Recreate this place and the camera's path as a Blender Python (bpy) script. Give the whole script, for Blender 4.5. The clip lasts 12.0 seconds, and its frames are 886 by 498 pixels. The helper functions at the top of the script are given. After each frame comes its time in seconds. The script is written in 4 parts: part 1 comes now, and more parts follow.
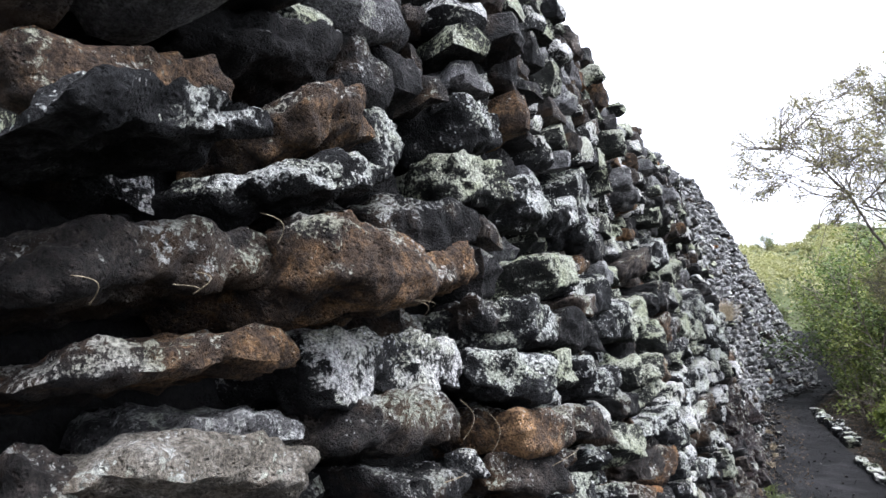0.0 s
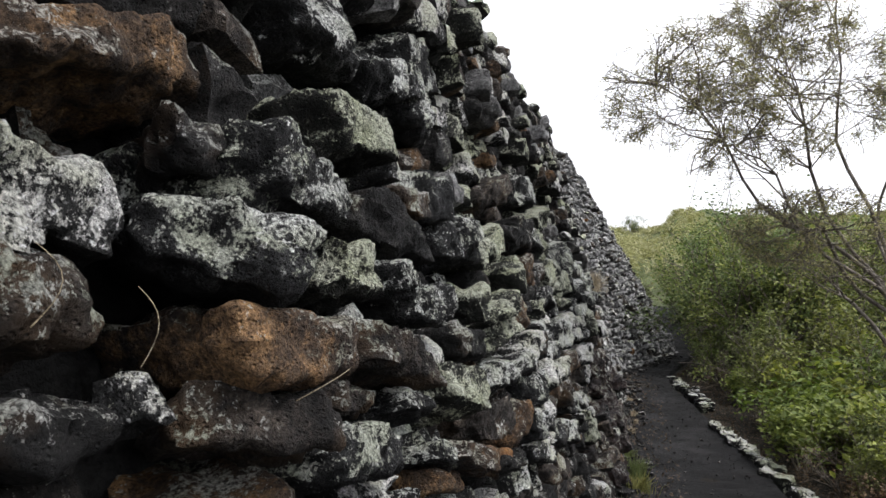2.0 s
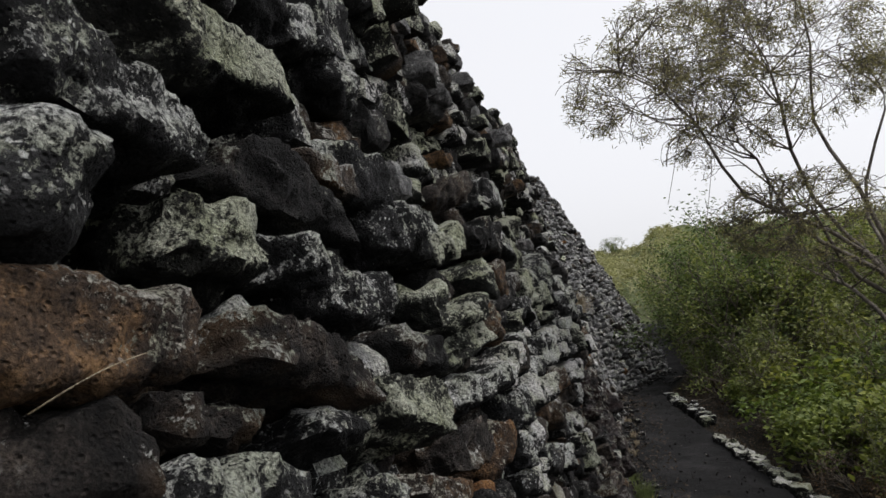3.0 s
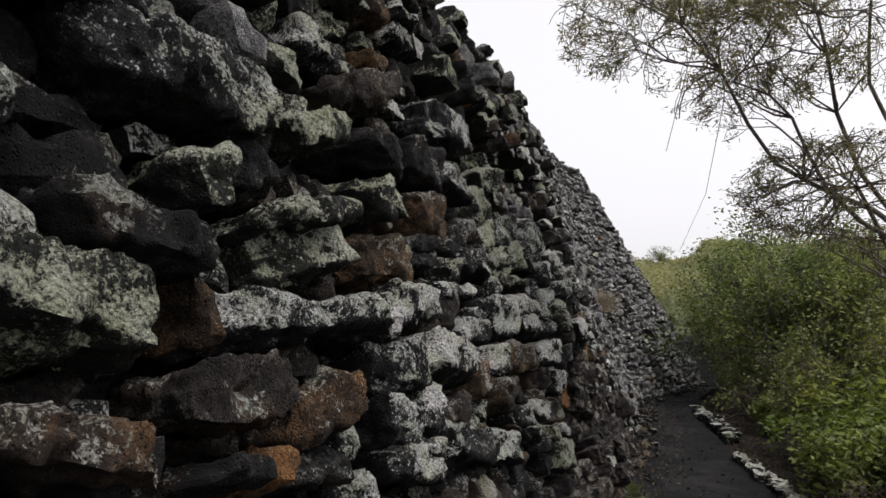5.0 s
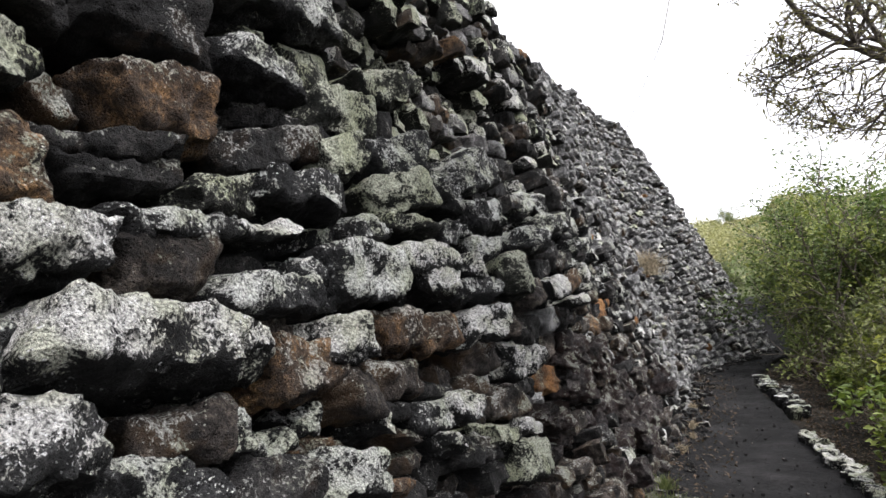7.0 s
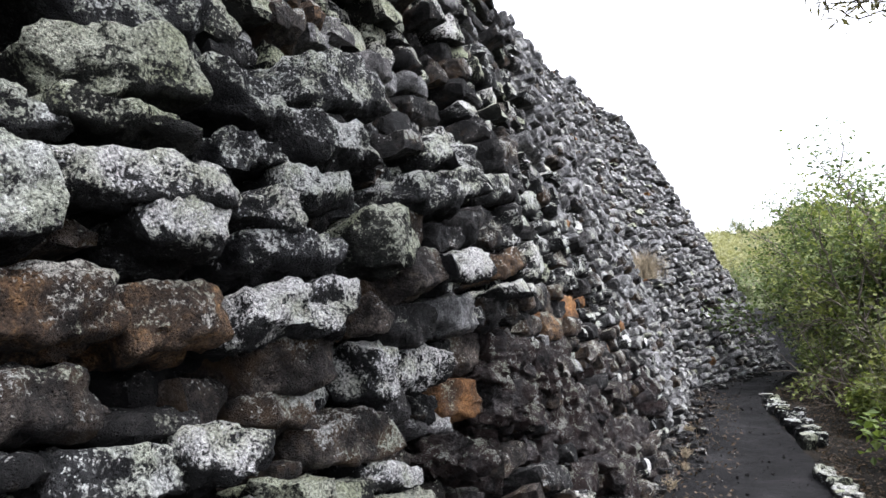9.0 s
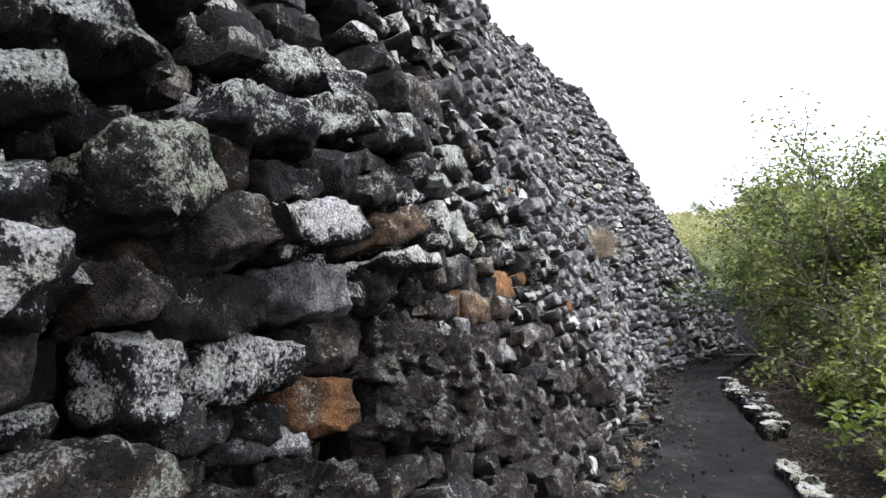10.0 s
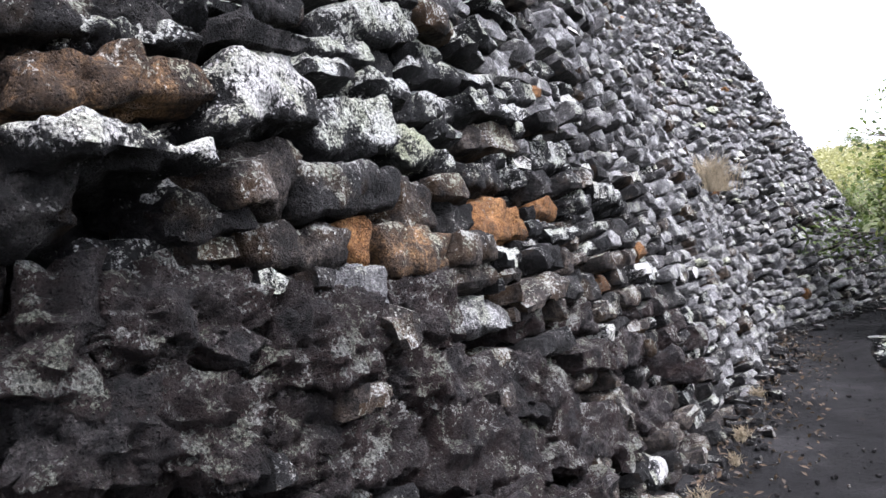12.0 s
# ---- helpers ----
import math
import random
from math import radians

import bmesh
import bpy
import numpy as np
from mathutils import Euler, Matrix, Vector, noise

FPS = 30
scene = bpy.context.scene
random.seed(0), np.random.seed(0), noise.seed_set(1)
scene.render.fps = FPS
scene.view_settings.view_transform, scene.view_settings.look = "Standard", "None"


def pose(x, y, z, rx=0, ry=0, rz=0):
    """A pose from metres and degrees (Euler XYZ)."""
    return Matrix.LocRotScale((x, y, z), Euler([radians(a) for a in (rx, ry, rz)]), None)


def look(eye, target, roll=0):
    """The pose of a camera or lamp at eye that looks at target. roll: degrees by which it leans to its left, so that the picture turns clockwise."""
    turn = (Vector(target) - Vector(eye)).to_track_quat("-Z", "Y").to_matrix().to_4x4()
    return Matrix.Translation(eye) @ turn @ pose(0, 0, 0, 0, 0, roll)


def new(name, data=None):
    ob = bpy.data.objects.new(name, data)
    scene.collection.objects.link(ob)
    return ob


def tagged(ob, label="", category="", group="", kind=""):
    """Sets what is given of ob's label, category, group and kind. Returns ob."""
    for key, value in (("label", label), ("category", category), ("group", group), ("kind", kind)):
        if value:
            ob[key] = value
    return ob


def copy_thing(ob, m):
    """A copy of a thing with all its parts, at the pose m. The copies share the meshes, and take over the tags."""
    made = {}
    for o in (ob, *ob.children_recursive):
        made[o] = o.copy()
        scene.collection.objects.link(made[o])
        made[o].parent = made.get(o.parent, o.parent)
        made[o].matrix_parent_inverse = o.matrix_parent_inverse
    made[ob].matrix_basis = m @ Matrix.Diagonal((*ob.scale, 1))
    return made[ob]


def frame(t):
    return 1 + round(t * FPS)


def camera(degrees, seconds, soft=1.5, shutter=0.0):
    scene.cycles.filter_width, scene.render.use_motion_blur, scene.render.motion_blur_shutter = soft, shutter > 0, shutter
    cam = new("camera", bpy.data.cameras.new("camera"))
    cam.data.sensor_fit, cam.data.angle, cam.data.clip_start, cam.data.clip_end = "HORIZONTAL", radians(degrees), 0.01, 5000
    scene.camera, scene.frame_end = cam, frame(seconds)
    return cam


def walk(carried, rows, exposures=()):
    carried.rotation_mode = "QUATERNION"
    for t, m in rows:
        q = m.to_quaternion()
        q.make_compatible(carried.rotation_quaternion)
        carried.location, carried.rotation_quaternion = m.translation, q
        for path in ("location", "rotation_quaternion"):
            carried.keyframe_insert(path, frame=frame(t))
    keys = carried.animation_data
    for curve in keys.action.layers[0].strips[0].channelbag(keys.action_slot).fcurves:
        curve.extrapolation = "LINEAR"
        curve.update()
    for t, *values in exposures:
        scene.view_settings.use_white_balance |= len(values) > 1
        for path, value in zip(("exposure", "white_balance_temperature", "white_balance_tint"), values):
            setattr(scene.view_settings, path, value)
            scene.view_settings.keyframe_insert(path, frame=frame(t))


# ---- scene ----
cam = camera(65.9, 12.0)
METRES, EYE, TILT, LEAN, TURN = 8.0, 1.85, 2.5, -1.0, 25.0
ROWS = [
    (0.0, 0.0, 0.0, 0.0, 0.0, 0.0, -0.0),
    (0.5, 0.0172, 0.0256, -0.017, 1.89, -1.29, -0.53),
    (1.0, 0.028, 0.0587, -0.0229, -2.29, -3.96, 0.44),
    (1.5, 0.0267, 0.0842, -0.0271, -10.46, -3.76, 0.81),
    (2.0, 0.0421, 0.1005, -0.0407, -9.94, -1.57, -1.5),
    (2.5, 0.0602, 0.1248, -0.0489, -7.48, -1.58, 1.57),
    (3.0, 0.0671, 0.1548, -0.0622, -11.46, 1.8, 3.77),
    (3.5, 0.0803, 0.1722, -0.0652, -12.51, -1.01, 0.94),
    (5.5, 0.1853, 0.2744, -0.1118, -6.94, 2.19, -0.97),
    (6.0, 0.2185, 0.321, -0.1182, -11.13, -1.3, 2.55),
    (6.5, 0.2531, 0.3476, -0.1191, -3.77, -0.49, 3.93),
    (8.5, 0.3326, 0.4972, -0.1431, -0.96, 0.77, 1.81),
    (9.0, 0.354, 0.5361, -0.1493, -1.26, 0.59, 1.28),
    (9.5, 0.3783, 0.585, -0.1552, -1.68, -1.55, 1.42),
    (10.0, 0.3993, 0.635, -0.1598, -4.15, -1.13, 0.96),
    (10.5, 0.426, 0.6762, -0.1628, 1.2, 0.29, -0.02),
    (11.0, 0.4484, 0.7223, -0.1728, -2.04, 1.11, -0.26),
    (11.5, 0.472, 0.7625, -0.1829, 0.62, -4.4, 2.73),
    (12.0, 0.5013, 0.8069, -0.1882, 6.51, -4.3, 3.8),
]
EXPOSURES = [(0.0, 1.72, 5800, 14), (0.5, 1.75, 5800, 14), (1.5, 1.4, 6150, 13), (2.0, 0.9, 6300, 12), (2.5, 0.75, 6300, 12), (3.0, 0.15, 6400, 12), (3.7, 0.2, 6500, 13), (5.3, 0.25, 6500, 14), (5.6, 0.2, 6500, 14), (6.0, 0.12, 6500, 13), (6.5, 0.95, 6450, 13), (7.5, 1.35, 6200, 14), (8.5, 1.5, 6050, 15), (9.0, 1.7, 6000, 15), (10.5, 1.65, 5950, 16), (12.0, 2.05, 5900, 19)]
walk(cam, [(t, pose(0, 0, EYE, TILT, LEAN, TURN) @ pose(METRES * x, METRES * y, METRES * z, 90 + pitch, roll, yaw)) for t, x, y, z, yaw, pitch, roll in ROWS], EXPOSURES)

# ---- light ----
SUN_EL, SUN_AZ = radians(60), radians(80)
world = bpy.data.worlds.new("world")
scene.world = world
world.use_nodes = True
wn, wl = world.node_tree.nodes, world.node_tree.links
sky = wn.new("ShaderNodeTexSky")
sky.sky_type, sky.sun_disc = "NISHITA", False
sky.sun_elevation, sky.sun_rotation = SUN_EL, SUN_AZ
sky.air_density, sky.dust_density, sky.ozone_density = 1.0, 6.0, 1.0
pale = wn.new("ShaderNodeHueSaturation")          # cloud cover takes the blue out of the sky
pale.inputs["Saturation"].default_value = 0.22
wl.new(sky.outputs[0], pale.inputs["Color"])
veil = wn.new("ShaderNodeMix")                    # an even layer of bright cloud
veil.data_type = "RGBA"
veil.inputs[0].default_value = 0.72
veil.inputs[7].default_value = (6.3, 6.35, 6.45, 1)
wl.new(pale.outputs[0], veil.inputs[6])
wl.new(veil.outputs[2], wn["Background"].inputs["Color"])
wn["Background"].inputs["Strength"].default_value = 0.15
sun = new("sun", bpy.data.lights.new("sun", "SUN"))
sun.data.energy, sun.data.angle, sun.data.color = 1.5, radians(25), (1.0, 0.97, 0.92)
sun.matrix_basis = look((15, 5.4, 26.5), (0, 8, 0))


# ---- materials ----
def material(name):
    m = bpy.data.materials.new(name)
    m.use_nodes = True
    nt = m.node_tree
    return m, nt, nt.nodes["Principled BSDF"]


def node(nt, kind, **values):
    n = nt.nodes.new(kind)
    for k, v in values.items():
        n.inputs[k.replace("_", " ")].default_value = v
    return n


def ramp(nt, fac, stops):
    r = nt.nodes.new("ShaderNodeValToRGB")
    while len(r.color_ramp.elements) < len(stops):
        r.color_ramp.elements.new(0.5)
    for e, (p, c) in zip(r.color_ramp.elements, stops):
        e.position, e.color = p, (*c, 1) if len(c) == 3 else c
    nt.links.new(fac, r.inputs[0])
    return r.outputs[0]


def mix(nt, fac, a, b, mode="MIX"):
    n = nt.nodes.new("ShaderNodeMix")
    n.data_type, n.blend_type = "RGBA", mode
    for socket, v in ((n.inputs[0], fac), (n.inputs[6], a), (n.inputs[7], b)):
        if isinstance(v, (int, float)):
            socket.default_value = v
        elif isinstance(v, tuple):
            socket.default_value = (*v, 1)
        else:
            nt.links.new(v, socket)
    return n.outputs[2]


def maths(nt, op, a, b=0.0):
    n = nt.nodes.new("ShaderNodeMath")
    n.operation = op
    for socket, v in zip(n.inputs, (a, b)):
        if isinstance(v, (int, float)):
            socket.default_value = v
        else:
            nt.links.new(v, socket)
    return n.outputs[0]


def rock(name, dark, mid, light, lichen_low, lichen, fleck, rough_bump=1.0, rust=None, rust_at=0.6):
    """Basalt: mottled base, rust, crusts of pale lichen that favour upturned faces, pits."""
    m, nt, p = material(name)
    geo = nt.nodes.new("ShaderNodeNewGeometry")
    info = nt.nodes.new("ShaderNodeObjectInfo")
    shift = nt.nodes.new("ShaderNodeVectorMath")
    shift.operation = "ADD"
    co = geo.outputs["Position"]
    nt.links.new(co, shift.inputs[0])
    both = maths(nt, "ADD", maths(nt, "MULTIPLY", info.outputs["Random"], 7.0), maths(nt, "MULTIPLY", geo.outputs["Random Per Island"], 5.0))
    nt.links.new(both, shift.inputs[1])
    co = shift.outputs[0]

    def tex(scale, detail=6.0, rough=0.6):
        n = node(nt, "ShaderNodeTexNoise", Scale=scale, Detail=detail, Roughness=rough)
        nt.links.new(co, n.inputs["Vector"])
        return n.outputs["Fac"]

    base = ramp(nt, maths(nt, "ADD", maths(nt, "MULTIPLY", tex(7.0), 0.55), maths(nt, "MULTIPLY", tex(34.0, 6.0, 0.7), 0.45)), [(0.36, dark), (0.5, mid), (0.64, light)])
    grain = ramp(nt, tex(140.0, 3.0, 0.7), [(0.32, (0.3, 0.3, 0.3)), (0.68, (1.75, 1.75, 1.75))])
    base = mix(nt, 1.0, base, grain, "MULTIPLY")
    each = maths(nt, "FRACT", maths(nt, "MULTIPLY", both, 3.7))
    base = mix(nt, 1.0, base, ramp(nt, each, [(0.0, (0.62, 0.6, 0.6)), (0.5, (1.0, 1.0, 1.0)), (1.0, (1.4, 1.4, 1.42))]), "MULTIPLY")
    if rust:
        base = mix(nt, ramp(nt, tex(5.0, 4.0), [(rust_at - 0.12, (0, 0, 0)), (rust_at + 0.08, (1, 1, 1))]), base,
                   mix(nt, tex(40.0), rust, tuple(0.35 * v for v in rust)))
    # lichen
    up = nt.nodes.new("ShaderNodeSeparateXYZ")
    nt.links.new(geo.outputs["Normal"], up.inputs[0])
    facing = maths(nt, "ADD", maths(nt, "MULTIPLY", up.outputs["Z"], 0.10), maths(nt, "MULTIPLY", up.outputs["X"], 0.06))
    patch = maths(nt, "ADD", maths(nt, "ADD", maths(nt, "MULTIPLY", tex(5.0, 3.0), 0.52), maths(nt, "MULTIPLY", tex(72.0, 7.0, 0.78), 0.62)), facing)
    cover = ramp(nt, patch, [(lichen_low, (0, 0, 0)), (lichen_low + 0.012, (0.75, 0.75, 0.75)), (lichen_low + 0.05, (1, 1, 1))])
    crust = mix(nt, ramp(nt, tex(6.0, 2.0), [(0.42, (0, 0, 0)), (0.6, (1, 1, 1))]), lichen, tuple(0.75 * v for v in (lichen[0], lichen[1] * 1.03, lichen[2] * 0.88)))
    crust = mix(nt, 1.0, crust, ramp(nt, tex(115.0, 5.0, 0.7), [(0.36, (0.14, 0.14, 0.14)), (0.6, (1.2, 1.2, 1.2))]), "MULTIPLY")
    base = mix(nt, cover, base, crust)
    wob = node(nt, "ShaderNodeTexNoise", Scale=70.0, Detail=3.0)
    nt.links.new(co, wob.inputs["Vector"])
    bent = nt.nodes.new("ShaderNodeVectorMath")
    bent.operation = "MULTIPLY_ADD"
    bent.inputs[1].default_value = (0.03, 0.03, 0.03)
    nt.links.new(wob.outputs["Color"], bent.inputs[0])
    nt.links.new(co, bent.inputs[2])
    spots = node(nt, "ShaderNodeTexVoronoi", Scale=62.0)
    nt.links.new(bent.outputs[0], spots.inputs["Vector"])
    dots = maths(nt, "MULTIPLY", ramp(nt, spots.outputs["Distance"], [(0.12, (1, 1, 1)), (0.3, (0, 0, 0))]),
                 ramp(nt, maths(nt, "ADD", tex(7.0, 3.0), facing), [(fleck, (0, 0, 0)), (fleck + 0.1, (1, 1, 1))]))
    base = mix(nt, dots, base, tuple(min(0.85, 1.25 * v) for v in lichen))
    nt.links.new(base, p.inputs["Base Color"])
    p.inputs["Roughness"].default_value = 0.92
    p.inputs["Specular IOR Level"].default_value = 0.25
    # pits and grit
    pits = node(nt, "ShaderNodeTexVoronoi", Scale=85.0)
    nt.links.new(co, pits.inputs["Vector"])
    hgt = maths(nt, "ADD", maths(nt, "ADD", maths(nt, "MULTIPLY", tex(28.0, 8.0, 0.75), 0.9), maths(nt, "MULTIPLY", tex(95.0, 4.0, 0.7), 0.35)), maths(nt, "MULTIPLY", ramp(nt, pits.outputs["Distance"], [(0.05, (0, 0, 0)), (0.32, (1, 1, 1))]), 0.55))
    bump = node(nt, "ShaderNodeBump", Strength=rough_bump, Distance=0.045)
    nt.links.new(hgt, bump.inputs["Height"])
    nt.links.new(bump.outputs[0], p.inputs["Normal"])
    return m


ROCK = {
    # weathered grey stone, lightened to carry the haze on the far wall
    "grey": rock("basalt_weathered_grey_haze", (0.030, 0.030, 0.031), (0.125, 0.124, 0.124), (0.33, 0.325, 0.32), 0.68, (0.5, 0.5, 0.49), 0.66),
    "basalt": rock("basalt_lichened", (0.00288, 0.00288, 0.003072), (0.01056, 0.01056, 0.01104), (0.051, 0.051, 0.0516), 0.655, (0.62, 0.63, 0.60), 0.565),
    "bare": rock("basalt_bare", (0.002601, 0.002514, 0.002514), (0.0104, 0.009886, 0.009801), (0.04877, 0.04532, 0.04303), 0.72, (0.42, 0.42, 0.40), 0.66, rust=(0.11, 0.07, 0.042), rust_at=0.68),
    "rust": rock("basalt_rusty", (0.0156, 0.0117, 0.009555), (0.08092, 0.05236, 0.03213), (0.3187, 0.1848, 0.08415), 0.70, (0.50, 0.48, 0.43), 0.66, rust=(0.026, 0.022, 0.021), rust_at=0.57),
    "orange": rock("rock_ochre", (0.06, 0.028, 0.011), (0.19, 0.092, 0.034), (0.32, 0.17, 0.068), 0.74, (0.45, 0.42, 0.36), 0.74, rust=(0.05, 0.036, 0.028), rust_at=0.58),
    "brown": rock("basalt_brown", (0.005704, 0.004943, 0.004563), (0.02722, 0.02283, 0.02004), (0.1219, 0.1005, 0.08389), 0.70, (0.48, 0.48, 0.45), 0.66, rust=(0.14, 0.085, 0.044), rust_at=0.61),
    "white": rock("basalt_white_lichen", (0.0036, 0.0036, 0.0036), (0.01248, 0.01248, 0.01248), (0.051, 0.051, 0.051), 0.62, (0.72, 0.71, 0.685), 0.52),
    "pale": rock("rock_pale", (0.131, 0.115, 0.0902), (0.279, 0.254, 0.205), (0.459, 0.435, 0.377), 0.70, (0.6, 0.6, 0.56), 0.7, rust=(0.2, 0.13, 0.07), rust_at=0.64),
    "moss": rock("basalt_green_lichen", (0.0036, 0.00384, 0.00336), (0.01296, 0.01344, 0.01104), (0.048, 0.048, 0.0408), 0.615, (0.52, 0.535, 0.43), 0.54),
    "clinker": rock("lava_clinker", (0.00702, 0.006435, 0.006552), (0.03312, 0.02952, 0.02952), (0.18, 0.1584, 0.1548), 0.70, (0.42, 0.42, 0.39), 0.655, 1.5, rust=(0.075, 0.047, 0.042), rust_at=0.52),
}
KINDS = ("basalt", "bare", "rust", "orange", "brown", "white", "pale", "moss", "clinker", "grey")


def soil(name, dark, mid, light, scale):
    m, nt, p = material(name)
    geo = nt.nodes.new("ShaderNodeNewGeometry")

    def tex(s, d=6.0):
        n = node(nt, "ShaderNodeTexNoise", Scale=s, Detail=d, Roughness=0.65)
        nt.links.new(geo.outputs["Position"], n.inputs["Vector"])
        return n.outputs["Fac"]

    base = ramp(nt, tex(scale), [(0.3, dark), (0.52, mid), (0.75, light)])
    base = mix(nt, 1.0, base, ramp(nt, tex(60.0, 4.0), [(0.3, (0.6, 0.6, 0.6)), (0.7, (1.4, 1.4, 1.4))]), "MULTIPLY")
    nt.links.new(base, p.inputs["Base Color"])
    p.inputs["Roughness"].default_value = 0.95
    p.inputs["Specular IOR Level"].default_value = 0.15
    bump = node(nt, "ShaderNodeBump", Strength=0.9, Distance=0.04)
    nt.links.new(maths(nt, "ADD", tex(14.0, 8.0), maths(nt, "MULTIPLY", tex(120.0, 3.0), 0.3)), bump.inputs["Height"])
    nt.links.new(bump.outputs[0], p.inputs["Normal"])
    return m


def leafy(name, dark, light, through_light=0.3):
    m, nt, p = material(name)
    geo = nt.nodes.new("ShaderNodeNewGeometry")
    n = node(nt, "ShaderNodeTexNoise", Scale=1.3, Detail=2.0)
    nt.links.new(geo.outputs["Position"], n.inputs["Vector"])
    f = maths(nt, "ADD", maths(nt, "MULTIPLY", geo.outputs["Random Per Island"], 0.6), maths(nt, "MULTIPLY", n.outputs["Fac"], 0.5))
    col = ramp(nt, f, [(0.2, dark), (0.75, light)])
    info = nt.nodes.new("ShaderNodeObjectInfo")
    col = mix(nt, 1.0, col, ramp(nt, info.outputs["Random"], [(0.0, (0.62, 0.72, 0.6)), (0.5, (1.0, 1.0, 1.0)), (1.0, (1.35, 1.2, 0.9))]), "MULTIPLY")
    nt.links.new(col, p.inputs["Base Color"])
    p.inputs["Roughness"].default_value = 0.6
    p.inputs["Specular IOR Level"].default_value = 0.3
    thin = nt.nodes.new("ShaderNodeBsdfTranslucent")
    nt.links.new(mix(nt, 1.0, col, (1.1, 1.15, 0.6), "MULTIPLY"), thin.inputs["Color"])
    blend = nt.nodes.new("ShaderNodeMixShader")
    blend.inputs[0].default_value = through_light
    out = nt.nodes["Material Output"]
    nt.links.new(p.outputs[0], blend.inputs[1])
    nt.links.new(thin.outputs[0], blend.inputs[2])
    nt.links.new(blend.outputs[0], out.inputs["Surface"])
    return m


M_PATH = soil("ash_path", (0.0055, 0.0052, 0.0054), (0.0125, 0.012, 0.0122), (0.033, 0.0315, 0.032), 1.6)
M_SOIL = soil("litter_soil", (0.007, 0.006, 0.005), (0.017, 0.014, 0.0105), (0.042, 0.033, 0.023), 2.2)
M_HILL = soil("hill_grass", (0.05, 0.06, 0.025), (0.085, 0.10, 0.045), (0.14, 0.14, 0.07), 0.5)
# core colour kept near black, so shade in the gaps is partly painted
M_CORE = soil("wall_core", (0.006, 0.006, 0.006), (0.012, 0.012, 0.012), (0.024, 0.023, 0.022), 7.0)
M_BARK = soil("grey_bark", (0.08, 0.07, 0.06), (0.17, 0.15, 0.13), (0.3, 0.27, 0.24), 12.0)
M_TWIG = soil("twig_bark", (0.08, 0.068, 0.056), (0.15, 0.13, 0.11), (0.26, 0.23, 0.2), 6.0)
M_STRAW = soil("dry_straw", (0.2, 0.16, 0.1), (0.34, 0.28, 0.19), (0.5, 0.44, 0.33), 30.0)
M_LEAF = leafy("leaf_green", (0.026, 0.038, 0.012), (0.18, 0.20, 0.07), 0.33)
M_LEAF_LIME = leafy("leaf_lime", (0.06, 0.085, 0.02), (0.25, 0.285, 0.085), 0.36)
M_LEAF_DARK = leafy("leaf_dark", (0.03, 0.05, 0.018), (0.20, 0.24, 0.10), 0.35)
# distance haze mixed into the leaf colour: paler and greyer than the near shrubs
M_LEAF_HILL_HAZE = leafy("leaf_hillside_haze", (0.16, 0.17, 0.11), (0.30, 0.305, 0.20), 0.35)
M_LEAF_GREY = leafy("leaf_greyish", (0.11, 0.105, 0.075), (0.27, 0.26, 0.19), 0.35)
M_LEAF_RUST = leafy("leaf_dry", (0.03, 0.021, 0.014), (0.10, 0.066, 0.04), 0.15)
M_GRASS = leafy("grass_blade", (0.08, 0.10, 0.03), (0.26, 0.27, 0.11))
M_LICHEN_STONE = ROCK["white"]


# ---- geometry helpers ----
rng = np.random.default_rng(7)


def smooth(a, b, x):
    t = np.clip((np.asarray(x, float) - a) / (b - a), 0, 1)
    return t * t * (3 - 2 * t)


def vnoise(p, seed=0):
    """Smooth value noise in -1..1 at the rows of p."""
    i = np.floor(p).astype(np.int64)
    f = p - i
    f = f * f * (3 - 2 * f)
    out = np.zeros(len(p))
    for dx in (0, 1):
        for dy in (0, 1):
            for dz in (0, 1):
                h = ((i[:, 0] + dx) * 374761393 + (i[:, 1] + dy) * 668265263 + (i[:, 2] + dz) * 2147483647 + seed * 974634777) & 0xFFFFFFFF
                h = ((h ^ (h >> 13)) * 1274126177) & 0xFFFFFFFF
                v = ((h ^ (h >> 16)) & 0xFFFF) / 32767.5 - 1
                w = (f[:, 0] if dx else 1 - f[:, 0]) * (f[:, 1] if dy else 1 - f[:, 1]) * (f[:, 2] if dz else 1 - f[:, 2])
                out += v * w
    return out


def mesh_from(name, verts, faces, mats, index=None, flat=False, crisp=0):
    """A mesh from arrays: verts (n, 3), faces (m, 3 or 4)."""
    verts, faces = np.asarray(verts, np.float32), np.asarray(faces, np.int32)
    me = bpy.data.meshes.new(name)
    me.vertices.add(len(verts))
    me.vertices.foreach_set("co", verts.ravel())
    n, k = faces.shape
    me.loops.add(n * k)
    me.loops.foreach_set("vertex_index", faces.ravel())
    me.polygons.add(n)
    me.polygons.foreach_set("loop_start", np.arange(0, n * k, k, dtype=np.int32))
    me.polygons.foreach_set("loop_total", np.full(n, k, np.int32))
    if index is not None:
        me.polygons.foreach_set("material_index", np.asarray(index, np.int32))
    me.polygons.foreach_set("use_smooth", np.full(n, not flat))
    for m in mats:
        me.materials.append(m)
    me.update(calc_edges=True)
    if crisp:
        me.set_sharp_from_angle(angle=radians(crisp))
    return me


def child(name, me, parent, label=""):
    ob = new(name, me)
    ob.parent = parent
    return tagged(ob, label)


